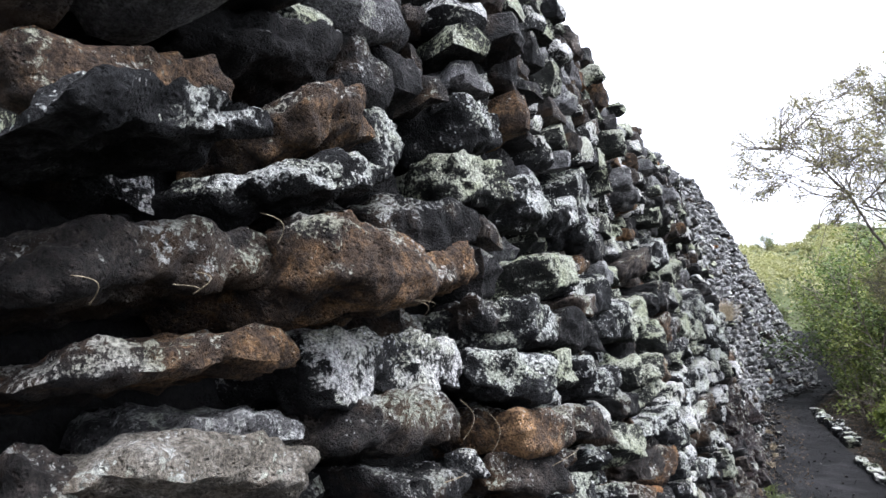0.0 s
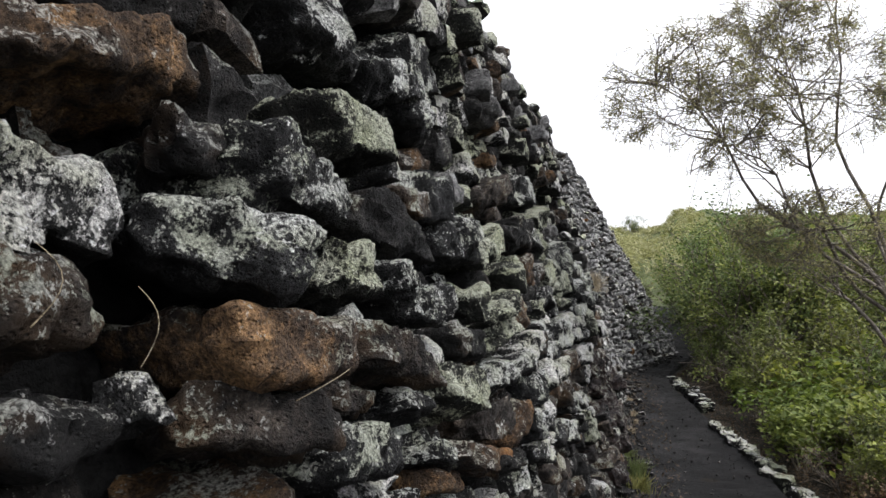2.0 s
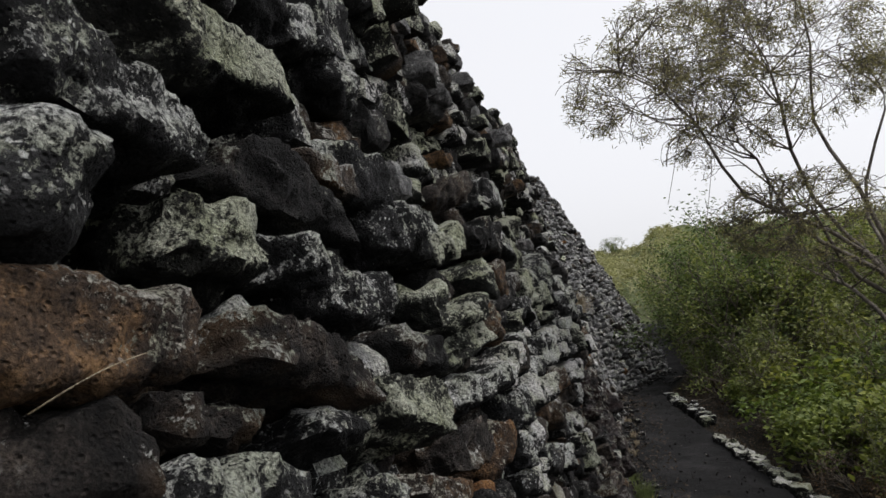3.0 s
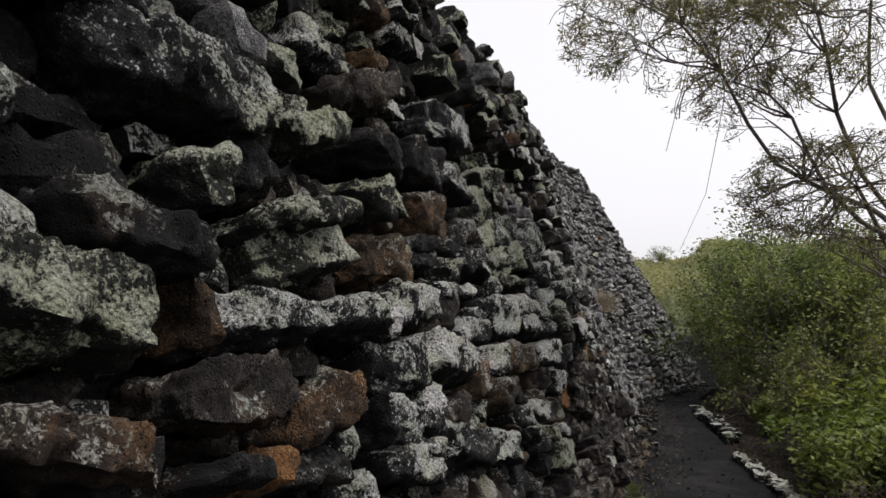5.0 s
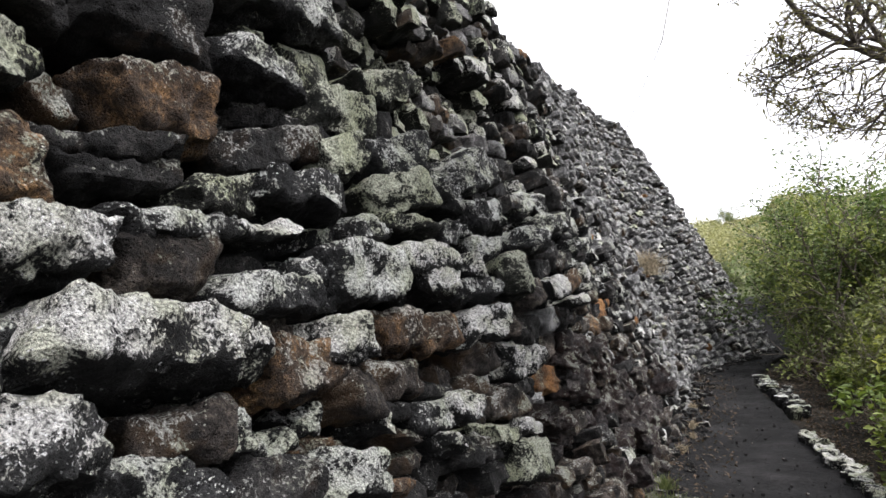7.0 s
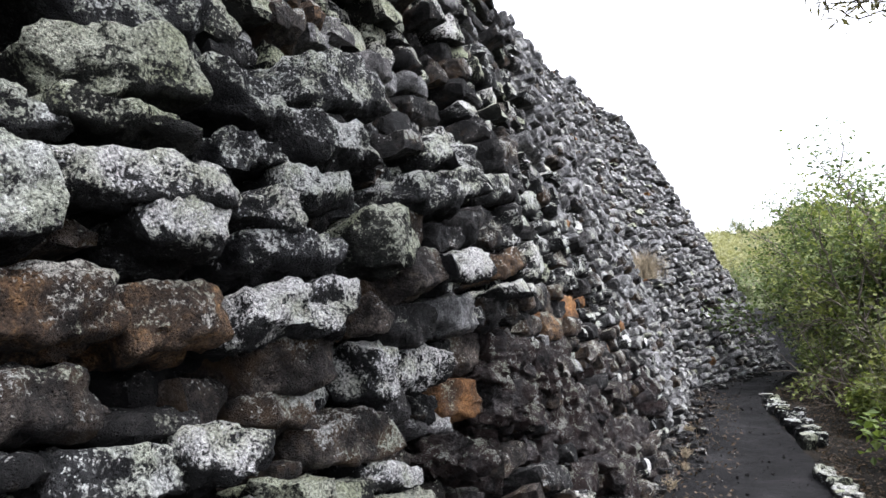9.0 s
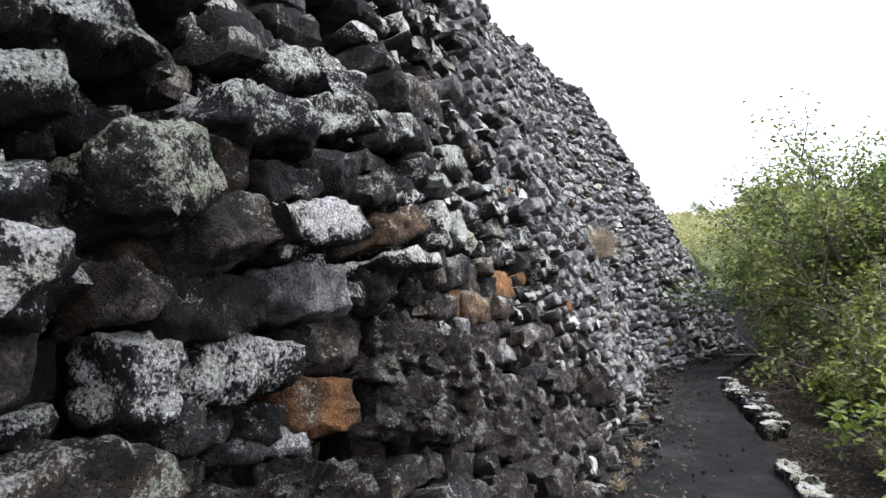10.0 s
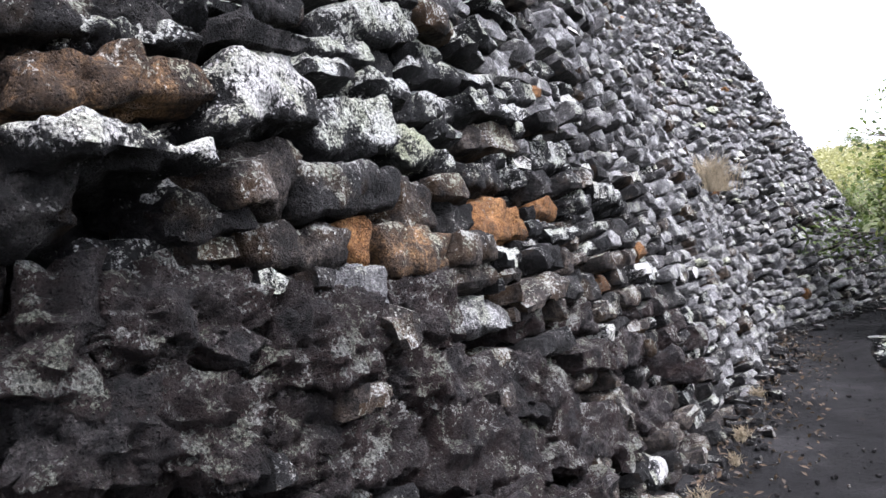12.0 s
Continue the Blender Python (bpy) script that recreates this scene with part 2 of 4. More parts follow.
def box_template(n):
    """A box of quads, n = (along, out, up) of them, as vertices in -1..1 and quads."""
    grid = {}
    verts, faces = [], []

    def vid(key):
        if key not in grid:
            grid[key] = len(verts)
            verts.append([2 * c / m - 1 for c, m in zip(key, n)])
        return grid[key]

    for axis in range(3):
        p, q = (axis + 1) % 3, (axis + 2) % 3
        for side in (0, n[axis]):
            for a in range(n[p]):
                for b in range(n[q]):
                    quad = []
                    for da, db in ((0, 0), (1, 0), (1, 1), (0, 1)):
                        key = [0, 0, 0]
                        key[axis], key[p], key[q] = side, a + da, b + db
                        quad.append(vid(tuple(key)))
                    faces.append(quad if side else quad[::-1])
    return np.array(verts), np.array(faces)


TEMPLATE = {}


def template(size, cell):
    """The box whose quads come nearest to that cell on a stone of that size, coarser into the wall."""
    n = tuple(int(np.clip(round(s / c), 2, 48)) for s, c in zip(size, (cell, 1.7 * cell, cell)))
    if n not in TEMPLATE:
        TEMPLATE[n] = box_template(n)
    return TEMPLATE[n]


def stone_shape(size, seed, cell, ragged=1.0):
    """A broken lava block of about that size (along, out, up), centred on its origin."""
    r = np.random.default_rng(seed)
    u, faces = template(size, cell)
    # a block with rounded edges
    k = r.uniform(5.0, 11.0) if cell < 0.03 else r.uniform(6.0, 12.0)
    p = u / ((np.abs(u) ** k).sum(1) ** (1 / k))[:, None] * r.uniform(0.99, 1.05)
    # split faces and knocked-off corners
    for _ in range(8):
        d = r.normal(size=3) * (1.0, 1.0, 0.9)
        d /= np.linalg.norm(d)
        c = np.abs(d).sum() * r.uniform(0.68, 0.96)
        over = np.maximum(p @ d - c, 0)
        p = p - 0.95 * over[:, None] * d
    # uneven taper along the length
    k = r.uniform(-0.18, 0.18, 3)
    p[:, 2] *= 1 + k[0] * p[:, 0]
    p[:, 2] += k[1] * 0.5 * p[:, 0]
    p[:, 0] *= 1 + k[2] * p[:, 2]
    q = p * np.asarray(size) / 2
    m = min(size)
    away = p / np.maximum(np.linalg.norm(p, axis=1), 1e-6)[:, None]
    bump = 0.10 * m * vnoise(q / (0.55 * m) + r.uniform(0, 50, 3), 1)
    bump += 0.022 * ragged * vnoise(q / 0.075 + r.uniform(0, 50, 3), 3)
    bump -= 0.024 * ragged * np.abs(vnoise(q / 0.045 + r.uniform(0, 50, 3), 5))
    bump += 0.010 * ragged * vnoise(q / 0.024 + 9, 2)
    if cell < 0.026:
        bump += 0.004 * ragged * vnoise(q / 0.012 + 4, 4)
    if ragged > 1.5:
        bump += 0.05 * (0.5 - np.abs(vnoise(q * (0.6, 1.0, 1.5) / 0.085 + r.uniform(0, 50, 3), 6))) + 0.032 * (0.5 - np.abs(vnoise(q * (0.5, 1.0, 1.6) / 0.03 + r.uniform(0, 50, 3), 8)))
    return q + bump[:, None] * away, faces


# ---- the lie of the land ----
def foot(y):
    """x of the wall's foot: straight, then swinging out and round a blunt corner."""
    y = np.asarray(y, float)
    return 1.5 * np.clip((y - 17.5) / 4.5, 0, 1) ** 0.9 - 0.6 * smooth(22.6, 27.0, y)


def batter(y):
    return np.interp(y, (9, 13, 17, 21, 24), (0.24, 0.34, 0.46, 0.61, 0.55))


def path_z(y):
    y = np.asarray(y, float)
    return -0.85 + 0.85 * np.clip((8.5 - y) / 8.5, 0, 1.6) + 0.16 * np.clip(y - 23, 0, 6) + 0.145 * np.clip(y - 33, 0, 34) - 0.02 * np.clip(y - 70, 0, 400)


def ground_z(x, y):
    x, y = np.asarray(x, float), np.asarray(y, float)
    p = np.stack([x, y, 0 * x], -1).reshape(-1, 3)
    rough = 0.10 * vnoise(p / 2.3, 11).reshape(x.shape) + 0.03 * vnoise(p / 0.5, 12).reshape(x.shape)
    side = smooth(1.7, 5.0, x - 0.3 * smooth(18, 26, y))
    z = path_z(y) + side * (0.25 + 1.6 * smooth(12, 60, y) + rough * 3) + 0.25 * rough
    return z - 0.05


def wall_top(y):
    y = np.asarray(y, float)
    return np.interp(y, (0, 3, 6, 9, 12, 15, 18, 21, 24, 27), (3.6, 3.35, 3.05, 3.15, 3.65, 4.6, 5.4, 5.65, 4.1, 2.6))


def bulge(y, z):
    """The face sags in near the start and swells further on."""
    return (-0.12 * (1 - smooth(1.75, 2.0, y)) + 0.155 * smooth(6.0, 7.0, y) * (1 - smooth(8.6, 9.6, y)) * smooth(0.6, 0.95, z) * (1 - smooth(1.4, 1.9, z)) - 0.09 * smooth(7.2, 7.6, y) * (1 - smooth(8.1, 8.3, y)) * (1 - smooth(0.5, 0.75, z)))


def wall_x(y, z):
    return foot(y) - batter(y) * (z + 0.85) + bulge(y, z)


def wall_frame(y, z):
    """Place on the wall's face, with the ways along, out and up."""
    e = 0.05
    at = Vector((float(wall_x(y, z)), y, z))
    along = (Vector((float(wall_x(y + e, z)), y + e, z)) - Vector((float(wall_x(y - e, z)), y - e, z))).normalized()
    up = Vector((-float(batter(y)), 0, 1)).normalized()
    out = along.cross(up).normalized()
    up = out.cross(along)
    return at, Matrix((along, out, up)).transposed()


# ---- ground, path ----
def sheet(name, xs, ys, height, mat, label, category):
    gx, gy = np.meshgrid(np.asarray(xs), np.asarray(ys))
    v = np.stack([gx, gy, height(gx, gy)], -1).reshape(-1, 3)
    nx, ny = len(xs), len(ys)
    i = (np.arange(ny - 1)[:, None] * nx + np.arange(nx - 1)).ravel()
    ob = new(name, mesh_from(name, v, np.stack([i, i + 1, i + nx + 1, i + nx], 1), [mat] if not isinstance(mat, list) else mat))
    return tagged(ob, label, category, kind="structure")


xs = np.concatenate([[-3000, -900, -300, -120, -60], np.arange(-40, -6, 4.0), np.arange(-6, 7, 0.16), np.arange(7, 20, 0.6), np.arange(20, 60, 4.0), [70, 120, 300, 900, 3000]])
ys = np.concatenate([[-3000, -900, -300, -100, -40, -20], np.arange(-12, 0, 1.0), np.arange(0, 26, 0.16), np.arange(26, 80, 1.0), [90, 110, 150, 250, 500, 1000, 3000]])
ground = sheet("ground", xs, ys, ground_z, M_SOIL, "brown earth with leaf litter rising to a green hill", "ground")
hillside = ground.data
hillside.materials.append(M_HILL)
for poly in hillside.polygons:
    if poly.center.y > 27:
        poly.material_index = 1


def path_edges(y):
    y = np.asarray(y, float)
    left = foot(y) - 0.25
    right = 1.75 - 0.13 * np.clip(y - 10, 0, 6) + 0.95 * smooth(16.5, 22.5, y)
    left = np.maximum(left, -0.4) + 0.35 * smooth(23, 26, y)
    return left, right


py = np.concatenate([np.arange(-3, 6, 0.25), np.arange(6, 26, 0.09), np.arange(26, 30, 0.25)])
pu = np.linspace(0, 1, 26)
L, R = path_edges(py)
gx = L[:, None] + (R - L)[:, None] * pu
gx[:, -1] += 0.07 * vnoise(np.stack([py * 2.2, 0 * py, 0 * py], 1), 5)
gy = np.repeat(py[:, None], len(pu), 1)
q = np.stack([gx, gy, 0 * gx], -1).reshape(-1, 3)
relief = (0.022 * vnoise(q / 0.45, 21) + 0.012 * vnoise(q / 0.14, 22)).reshape(gx.shape)
crown = 0.05 * (np.abs(2 * pu - 1) ** 3)[None, :] - 0.02
gz = path_z(gy) + relief + crown
gz[:, -1] = ground_z(gx[:, -1], gy[:, -1]) - 0.05
i = (np.arange(len(py) - 1)[:, None] * len(pu) + np.arange(len(pu) - 1)).ravel()
path = new("path", mesh_from("path", np.stack([gx, gy, gz], -1).reshape(-1, 3), np.stack([i, i + 1, i + len(pu) + 1, i + len(pu)], 1), [M_PATH]))
tagged(path, "trodden footpath of dark grey volcanic ash", "path", kind="structure")


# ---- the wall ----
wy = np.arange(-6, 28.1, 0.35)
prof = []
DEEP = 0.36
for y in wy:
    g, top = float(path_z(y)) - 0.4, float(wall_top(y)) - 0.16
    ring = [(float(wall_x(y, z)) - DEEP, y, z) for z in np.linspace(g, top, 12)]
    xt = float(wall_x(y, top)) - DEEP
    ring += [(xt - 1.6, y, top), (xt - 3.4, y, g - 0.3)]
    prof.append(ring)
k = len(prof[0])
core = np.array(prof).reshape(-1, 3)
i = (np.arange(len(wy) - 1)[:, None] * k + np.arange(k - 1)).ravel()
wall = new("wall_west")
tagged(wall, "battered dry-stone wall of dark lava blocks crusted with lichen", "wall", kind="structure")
child("wall_core", mesh_from("wall_core", core, np.stack([i, i + k, i + k + 1, i + 1], 1), [M_CORE]), wall, "rubble core behind the stones, coloured near black to deepen the shade in the gaps")

# y, z, width, height, tilt, kind, proud of the larger stones, stretch by stretch
STRETCH_A = [
    (0.55, 1.61, 0.11, 0.08, 18, 4, -0.06), (0.63, 2.04, 0.34, 0.05, -10, 0, 0.18), (0.74, 2.20, 0.41, 0.13, -11, 2, -0.04), (0.77, 1.89, 0.56, 0.11, -2, 4, 0.00),
    (0.77, 1.74, 0.46, 0.07, 2, 2, 0.00), (0.79, 1.57, 0.46, 0.09, 14, 6, 0.00), (0.90, 1.63, 0.31, 0.07, 7, 9, -0.06), (1.10, 2.05, 0.38, 0.09, -14, 0, 0.09),
    (1.13, 1.39, 0.24, 0.04, 19, 1, 0.00), (1.15, 2.35, 0.47, 0.12, -4, 1, 0.00), (1.15, 1.87, 0.48, 0.18, -1, 2, 0.12), (1.19, 2.19, 0.33, 0.13, -16, 2, 0.05),
    (1.38, 1.54, 0.51, 0.13, 9, 4, -0.02),
]
STRETCH_B = [
    (1.40, 1.67, 0.59, 0.15, 6, 5, 0.00), (1.43, 1.39, 0.42, 0.10, 14, 1, -0.03), (1.48, 2.21, 0.19, 0.20, -6, 0, 0.00), (1.71, 1.88, 0.49, 0.12, -7, 2, 0.00),
    (1.72, 2.04, 0.45, 0.16, -3, 1, -0.03), (1.73, 1.35, 0.06, 0.07, 18, 5, -0.03), (1.83, 1.76, 0.12, 0.11, 11, 1, -0.01), (1.84, 1.58, 0.30, 0.13, 14, 0, 0.04),
    (1.87, 1.29, 0.29, 0.11, 8, 4, -0.01), (1.96, 1.42, 0.33, 0.13, 7, 2, -0.01), (1.96, 2.17, 0.28, 0.17, 0, 7, -0.04), (2.01, 2.36, 0.33, 0.17, -5, 0, -0.02),
    (2.07, 1.72, 0.40, 0.13, 6, 0, 0.00),
]
STRETCH_C = [
    (2.21, 1.17, 0.41, 0.11, 14, 0, -0.03), (2.21, 1.29, 0.32, 0.08, 10, 4, -0.06), (2.34, 1.56, 0.24, 0.13, 7, 7, -0.03), (2.42, 1.88, 0.41, 0.14, -3, 7, 0.00),
    (2.42, 2.16, 0.55, 0.20, -7, 0, -0.03), (2.50, 1.33, 0.49, 0.12, 14, 4, -0.02), (2.56, 1.20, 0.21, 0.07, 9, 0, -0.03), (2.64, 1.70, 0.47, 0.16, 16, 1, -0.03),
    (2.66, 1.52, 0.34, 0.12, 9, 0, -0.03), (2.75, 1.04, 0.23, 0.07, 15, 0, -0.03), (2.77, 0.96, 0.22, 0.07, 17, 2, -0.06), (2.80, 1.46, 0.37, 0.13, 6, 0, -0.01),
    (2.87, 2.17, 0.41, 0.14, -13, 0, -0.02),
]
STRETCH_D = [
    (2.92, 1.77, 0.32, 0.11, -3, 4, -0.04), (2.99, 0.96, 0.42, 0.10, 17, 2, 0.00), (3.05, 1.16, 0.38, 0.17, 17, 7, -0.02), (3.20, 1.84, 0.52, 0.18, 2, 0, -0.03),
    (3.21, 2.12, 0.39, 0.21, -4, 0, -0.03), (3.31, 1.30, 0.37, 0.13, 10, 1, -0.04), (3.34, 2.34, 0.80, 0.21, -17, 0, 0.00), (3.46, 0.81, 0.16, 0.05, 11, 1, -0.04),
    (3.46, 1.15, 0.07, 0.15, -5, 2, -0.06), (3.47, 1.42, 0.14, 0.14, -15, 7, 0.00), (3.50, 1.68, 0.56, 0.20, -2, 0, -0.02), (3.51, 0.97, 0.31, 0.13, 4, 4, 0.00),
    (3.61, 0.79, 0.14, 0.08, 11, 3, -0.06),
]
STRETCH_E = [
    (3.69, 1.62, 0.24, 0.11, -18, 7, -0.01), (3.71, 1.50, 0.20, 0.15, -15, 1, -0.06), (3.80, 0.76, 0.27, 0.09, 11, 1, -0.06), (3.82, 1.12, 0.76, 0.12, 1, 0, 0.02),
    (3.84, 1.28, 0.38, 0.18, -7, 7, 0.00), (3.88, 0.91, 0.28, 0.15, 3, 2, -0.02), (3.88, 1.38, 0.55, 0.08, -9, 7, 0.04), (4.03, 1.66, 0.46, 0.12, -18, 7, 0.00),
    (4.27, 0.79, 0.21, 0.15, 14, 0, 0.00), (4.27, 1.10, 0.10, 0.14, 6, 5, 0.01), (4.34, 0.94, 0.32, 0.17, 4, 0, 0.02), (4.43, 0.64, 0.50, 0.13, 11, 5, -0.01),
    (4.48, 1.31, 0.38, 0.19, -2, 2, -0.03),
]
STRETCH_F = [
    (4.49, 1.54, 0.41, 0.15, -14, 7, 0.02), (4.51, 0.66, 0.13, 0.07, 17, 5, -0.01), (4.52, 1.13, 0.43, 0.15, 0, 5, 0.02), (4.55, 0.78, 0.30, 0.17, 14, 5, 0.00),
    (4.62, 1.97, 0.43, 0.15, -16, 4, -0.03), (4.62, 1.74, 0.42, 0.14, 2, 1, -0.02), (4.82, 0.61, 0.31, 0.13, 18, 0, -0.01), (4.86, 1.33, 0.36, 0.09, -1, 1, -0.06),
    (4.86, 0.93, 0.69, 0.18, 6, 5, 0.02), (4.91, 1.42, 0.47, 0.07, -5, 1, -0.04), (4.93, 1.11, 0.28, 0.17, 3, 4, -0.02), (4.93, 0.72, 0.30, 0.16, 9, 4, -0.06),
    (4.97, 1.22, 0.45, 0.08, 0, 0, 0.00),
]
STRETCH_G = [
    (5.07, 1.54, 0.38, 0.21, -2, 2, -0.02), (5.09, 1.77, 0.36, 0.19, 6, 1, 0.00), (5.13, 1.31, 0.29, 0.11, -5, 7, -0.01), (5.21, 0.54, 0.35, 0.14, 14, 1, -0.04),
    (5.29, 1.04, 0.40, 0.13, 3, 0, 0.00), (5.33, 1.22, 0.29, 0.05, -2, 5, 0.00), (5.39, 0.81, 0.35, 0.18, 10, 2, -0.03), (5.48, 1.75, 0.40, 0.12, 13, 0, 0.00),
    (5.52, 1.52, 0.54, 0.16, -10, 1, -0.03), (5.52, 0.47, 0.32, 0.15, 17, 0, -0.01), (5.55, 1.37, 0.47, 0.13, 2, 0, -0.01), (5.62, 0.70, 0.23, 0.16, 10, 4, 0.00),
    (5.63, 0.88, 0.23, 0.15, 5, 5, 0.02),
]
STRETCH_H = [
    (5.65, 1.33, 0.17, 0.10, 18, 0, 0.02), (5.67, 2.11, 0.80, 0.25, -7, 0, 0.00), (5.72, 0.38, 0.17, 0.05, 15, 2, 0.00), (5.76, 0.59, 0.11, 0.09, 13, 5, -0.02),
    (5.82, 1.08, 0.41, 0.22, -3, 0, 0.04), (5.82, 1.50, 0.29, 0.15, -18, 7, 0.02), (5.87, 0.61, 0.25, 0.06, 11, 1, -0.06), (5.95, 0.71, 0.34, 0.13, 7, 4, -0.03),
    (5.96, 0.51, 0.18, 0.09, 14, 4, -0.06), (5.97, 1.25, 0.25, 0.11, -7, 0, -0.01), (5.98, 0.88, 0.36, 0.16, 4, 2, 0.00), (5.99, 1.71, 0.40, 0.24, -1, 7, -0.01),
    (6.12, 0.54, 0.29, 0.12, 12, 0, -0.01),
]
STRETCH_I = [
    (6.19, 0.42, 0.26, 0.08, 14, 5, 0.00), (6.20, 1.28, 0.38, 0.06, 5, 7, 0.02), (6.23, 1.41, 0.38, 0.17, -10, 7, 0.02), (6.23, 1.14, 0.46, 0.13, -2, 5, 0.04),
    (6.25, 0.62, 0.25, 0.08, 9, 1, -0.06), (6.28, 0.84, 0.28, 0.17, 3, 2, -0.01), (6.31, 1.04, 0.24, 0.13, -2, 5, 0.04), (6.32, 1.59, 0.42, 0.19, -15, 0, 0.00),
    (6.40, 0.51, 0.27, 0.13, 15, 5, 0.02), (6.48, 0.32, 0.38, 0.13, 10, 1, -0.03), (6.49, 1.96, 0.58, 0.17, -12, 7, 0.00), (6.54, 1.43, 0.22, 0.13, 11, 0, 0.00),
    (6.57, 1.28, 0.23, 0.10, -7, 0, -0.03),
]
STRETCH_J = [
    (6.60, 1.12, 0.18, 0.12, 5, 5, -0.01), (6.67, 0.99, 0.35, 0.12, 1, 0, -0.03), (6.67, 0.85, 0.47, 0.17, 0, 5, 0.00), (6.68, 0.56, 0.30, 0.11, 12, 4, -0.06),
    (6.72, 0.71, 0.32, 0.20, 5, 4, -0.03), (6.75, 0.31, 0.43, 0.11, 14, 7, 0.00), (6.79, 1.19, 0.32, 0.13, -2, 0, -0.01), (6.95, 1.37, 0.56, 0.16, -7, 0, -0.01),
    (6.99, 0.46, 0.47, 0.16, 8, 4, -0.03), (7.12, 0.83, 0.08, 0.13, 0, 4, -0.06), (7.14, 0.28, 0.27, 0.09, 16, 5, 0.00), (7.15, 1.63, 0.63, 0.23, -12, 0, -0.01),
    (7.16, 0.62, 0.15, 0.21, 9, 5, 0.02),
]
STRETCH_K = [
    (7.17, 1.07, 0.28, 0.22, -15, 7, 0.02), (7.20, 0.11, 0.59, 0.21, 12, 7, -0.01), (7.27, 0.48, 0.17, 0.12, 14, 1, -0.03), (7.34, 0.94, 0.32, 0.17, -6, 4, -0.01),
    (7.34, 0.76, 0.38, 0.16, 1, 1, -0.01), (7.46, 1.14, 0.20, 0.16, -10, 4, -0.06), (7.47, 0.45, 0.18, 0.11, 14, 1, -0.06), (7.50, 0.60, 0.52, 0.17, 8, 5, 0.04),
    (7.58, 1.27, 0.41, 0.14, 2, 0, 0.04), (7.64, 1.11, 0.31, 0.12, -7, 1, -0.01), (7.68, 0.97, 0.48, 0.14, -4, 5, 0.06), (7.68, 0.42, 0.24, 0.11, 12, 1, -0.06),
    (7.73, 0.34, 0.33, 0.10, 14, 9, -0.06),
]
STRETCH_L = [
    (7.75, 0.79, 0.51, 0.15, 1, 9, -0.03), (7.79, 0.63, 0.20, 0.12, 6, 1, -0.04), (7.87, 1.52, 0.31, 0.14, -17, 0, -0.03), (7.87, 0.16, 0.50, 0.09, 20, 8, 0.00),
    (7.97, 1.17, 0.27, 0.16, -8, 1, 0.00), (8.00, 0.41, 0.32, 0.19, 11, 3, -0.03), (8.04, 1.38, 0.37, 0.15, -12, 0, -0.01), (8.09, 0.60, 0.29, 0.21, 5, 4, -0.04),
    (8.22, 1.55, 0.34, 0.14, -15, 0, -0.03), (8.26, 0.79, 0.16, 0.15, -1, 1, 0.01), (8.28, 0.54, 0.15, 0.23, 18, 8, -0.01), (8.29, 0.36, 0.22, 0.19, 13, 8, 0.00),
    (8.36, 1.17, 0.47, 0.13, -6, 1, -0.03),
]
STRETCH_M = [
    (8.36, 0.87, 0.38, 0.07, 1, 5, 0.06), (8.38, 1.11, 0.11, 0.08, -8, 0, -0.01), (8.41, 1.02, 0.45, 0.13, -10, 2, 0.00), (8.53, 1.42, 0.33, 0.16, -9, 0, -0.02),
    (8.55, 0.30, 0.35, 0.20, 13, 8, 0.00), (8.55, 1.14, 0.21, 0.08, -10, 0, -0.01), (8.55, 0.53, 0.44, 0.22, 8, 8, 0.02), (8.65, 0.76, 0.21, 0.10, 5, 1, -0.03),
    (8.70, -0.15, 0.76, 0.14, 14, 1, 0.00), (8.80, 1.06, 0.41, 0.20, -12, 5, 0.01), (8.80, 0.86, 0.31, 0.17, -3, 4, -0.04), (8.84, 0.21, 0.20, 0.19, 18, 8, -0.04),
    (8.89, 1.34, 0.41, 0.10, -9, 1, -0.03),
]
STRETCH_N = [
    (8.94, 0.41, 0.52, 0.25, 14, 8, 0.01), (8.97, 0.67, 0.41, 0.13, 2, 4, -0.01), (9.07, 0.12, 0.37, 0.19, 7, 8, -0.03), (9.18, 0.53, 0.33, 0.15, 6, 9, -0.04),
    (9.22, 0.84, 0.58, 0.16, -3, 1, -0.01), (9.26, 0.69, 0.16, 0.16, 5, 3, -0.06), (9.30, 1.04, 0.55, 0.21, -6, 0, -0.01), (9.36, 1.29, 0.48, 0.12, -11, 0, -0.01),
    (9.50, 0.43, 0.34, 0.21, 10, 8, -0.02), (9.54, 0.19, 0.72, 0.18, 15, 8, -0.02), (9.55, 1.80, 0.80, 0.28, -15, 4, 0.00), (9.57, 0.64, 0.37, 0.19, 2, 2, -0.02),
    (9.60, 1.46, 0.59, 0.18, -11, 0, 0.00),
]
STRETCH_O = [
    (9.62, -0.09, 0.85, 0.24, 17, 8, -0.01), (9.66, 0.80, 0.30, 0.20, -1, 4, -0.04), (9.73, 1.01, 0.33, 0.17, -1, 7, -0.03), (9.89, 0.35, 0.51, 0.15, 4, 9, -0.02),
    (9.92, 0.73, 0.21, 0.15, 4, 1, -0.03), (9.95, 1.20, 0.38, 0.13, -5, 0, -0.03), (10.23, 0.73, 0.36, 0.21, 2, 3, -0.04), (10.26, 0.00, 0.73, 0.23, 11, 8, -0.01),
    (10.29, 0.94, 0.52, 0.15, -2, 1, -0.03), (10.46, 0.72, 0.37, 0.17, 4, 3, -0.06), (10.48, -0.27, 0.80, 0.21, 14, 8, -0.01), (10.55, 1.14, 0.65, 0.17, -5, 4, -0.03),
    (10.82, 0.22, 0.38, 0.16, 8, 8, -0.03),
]
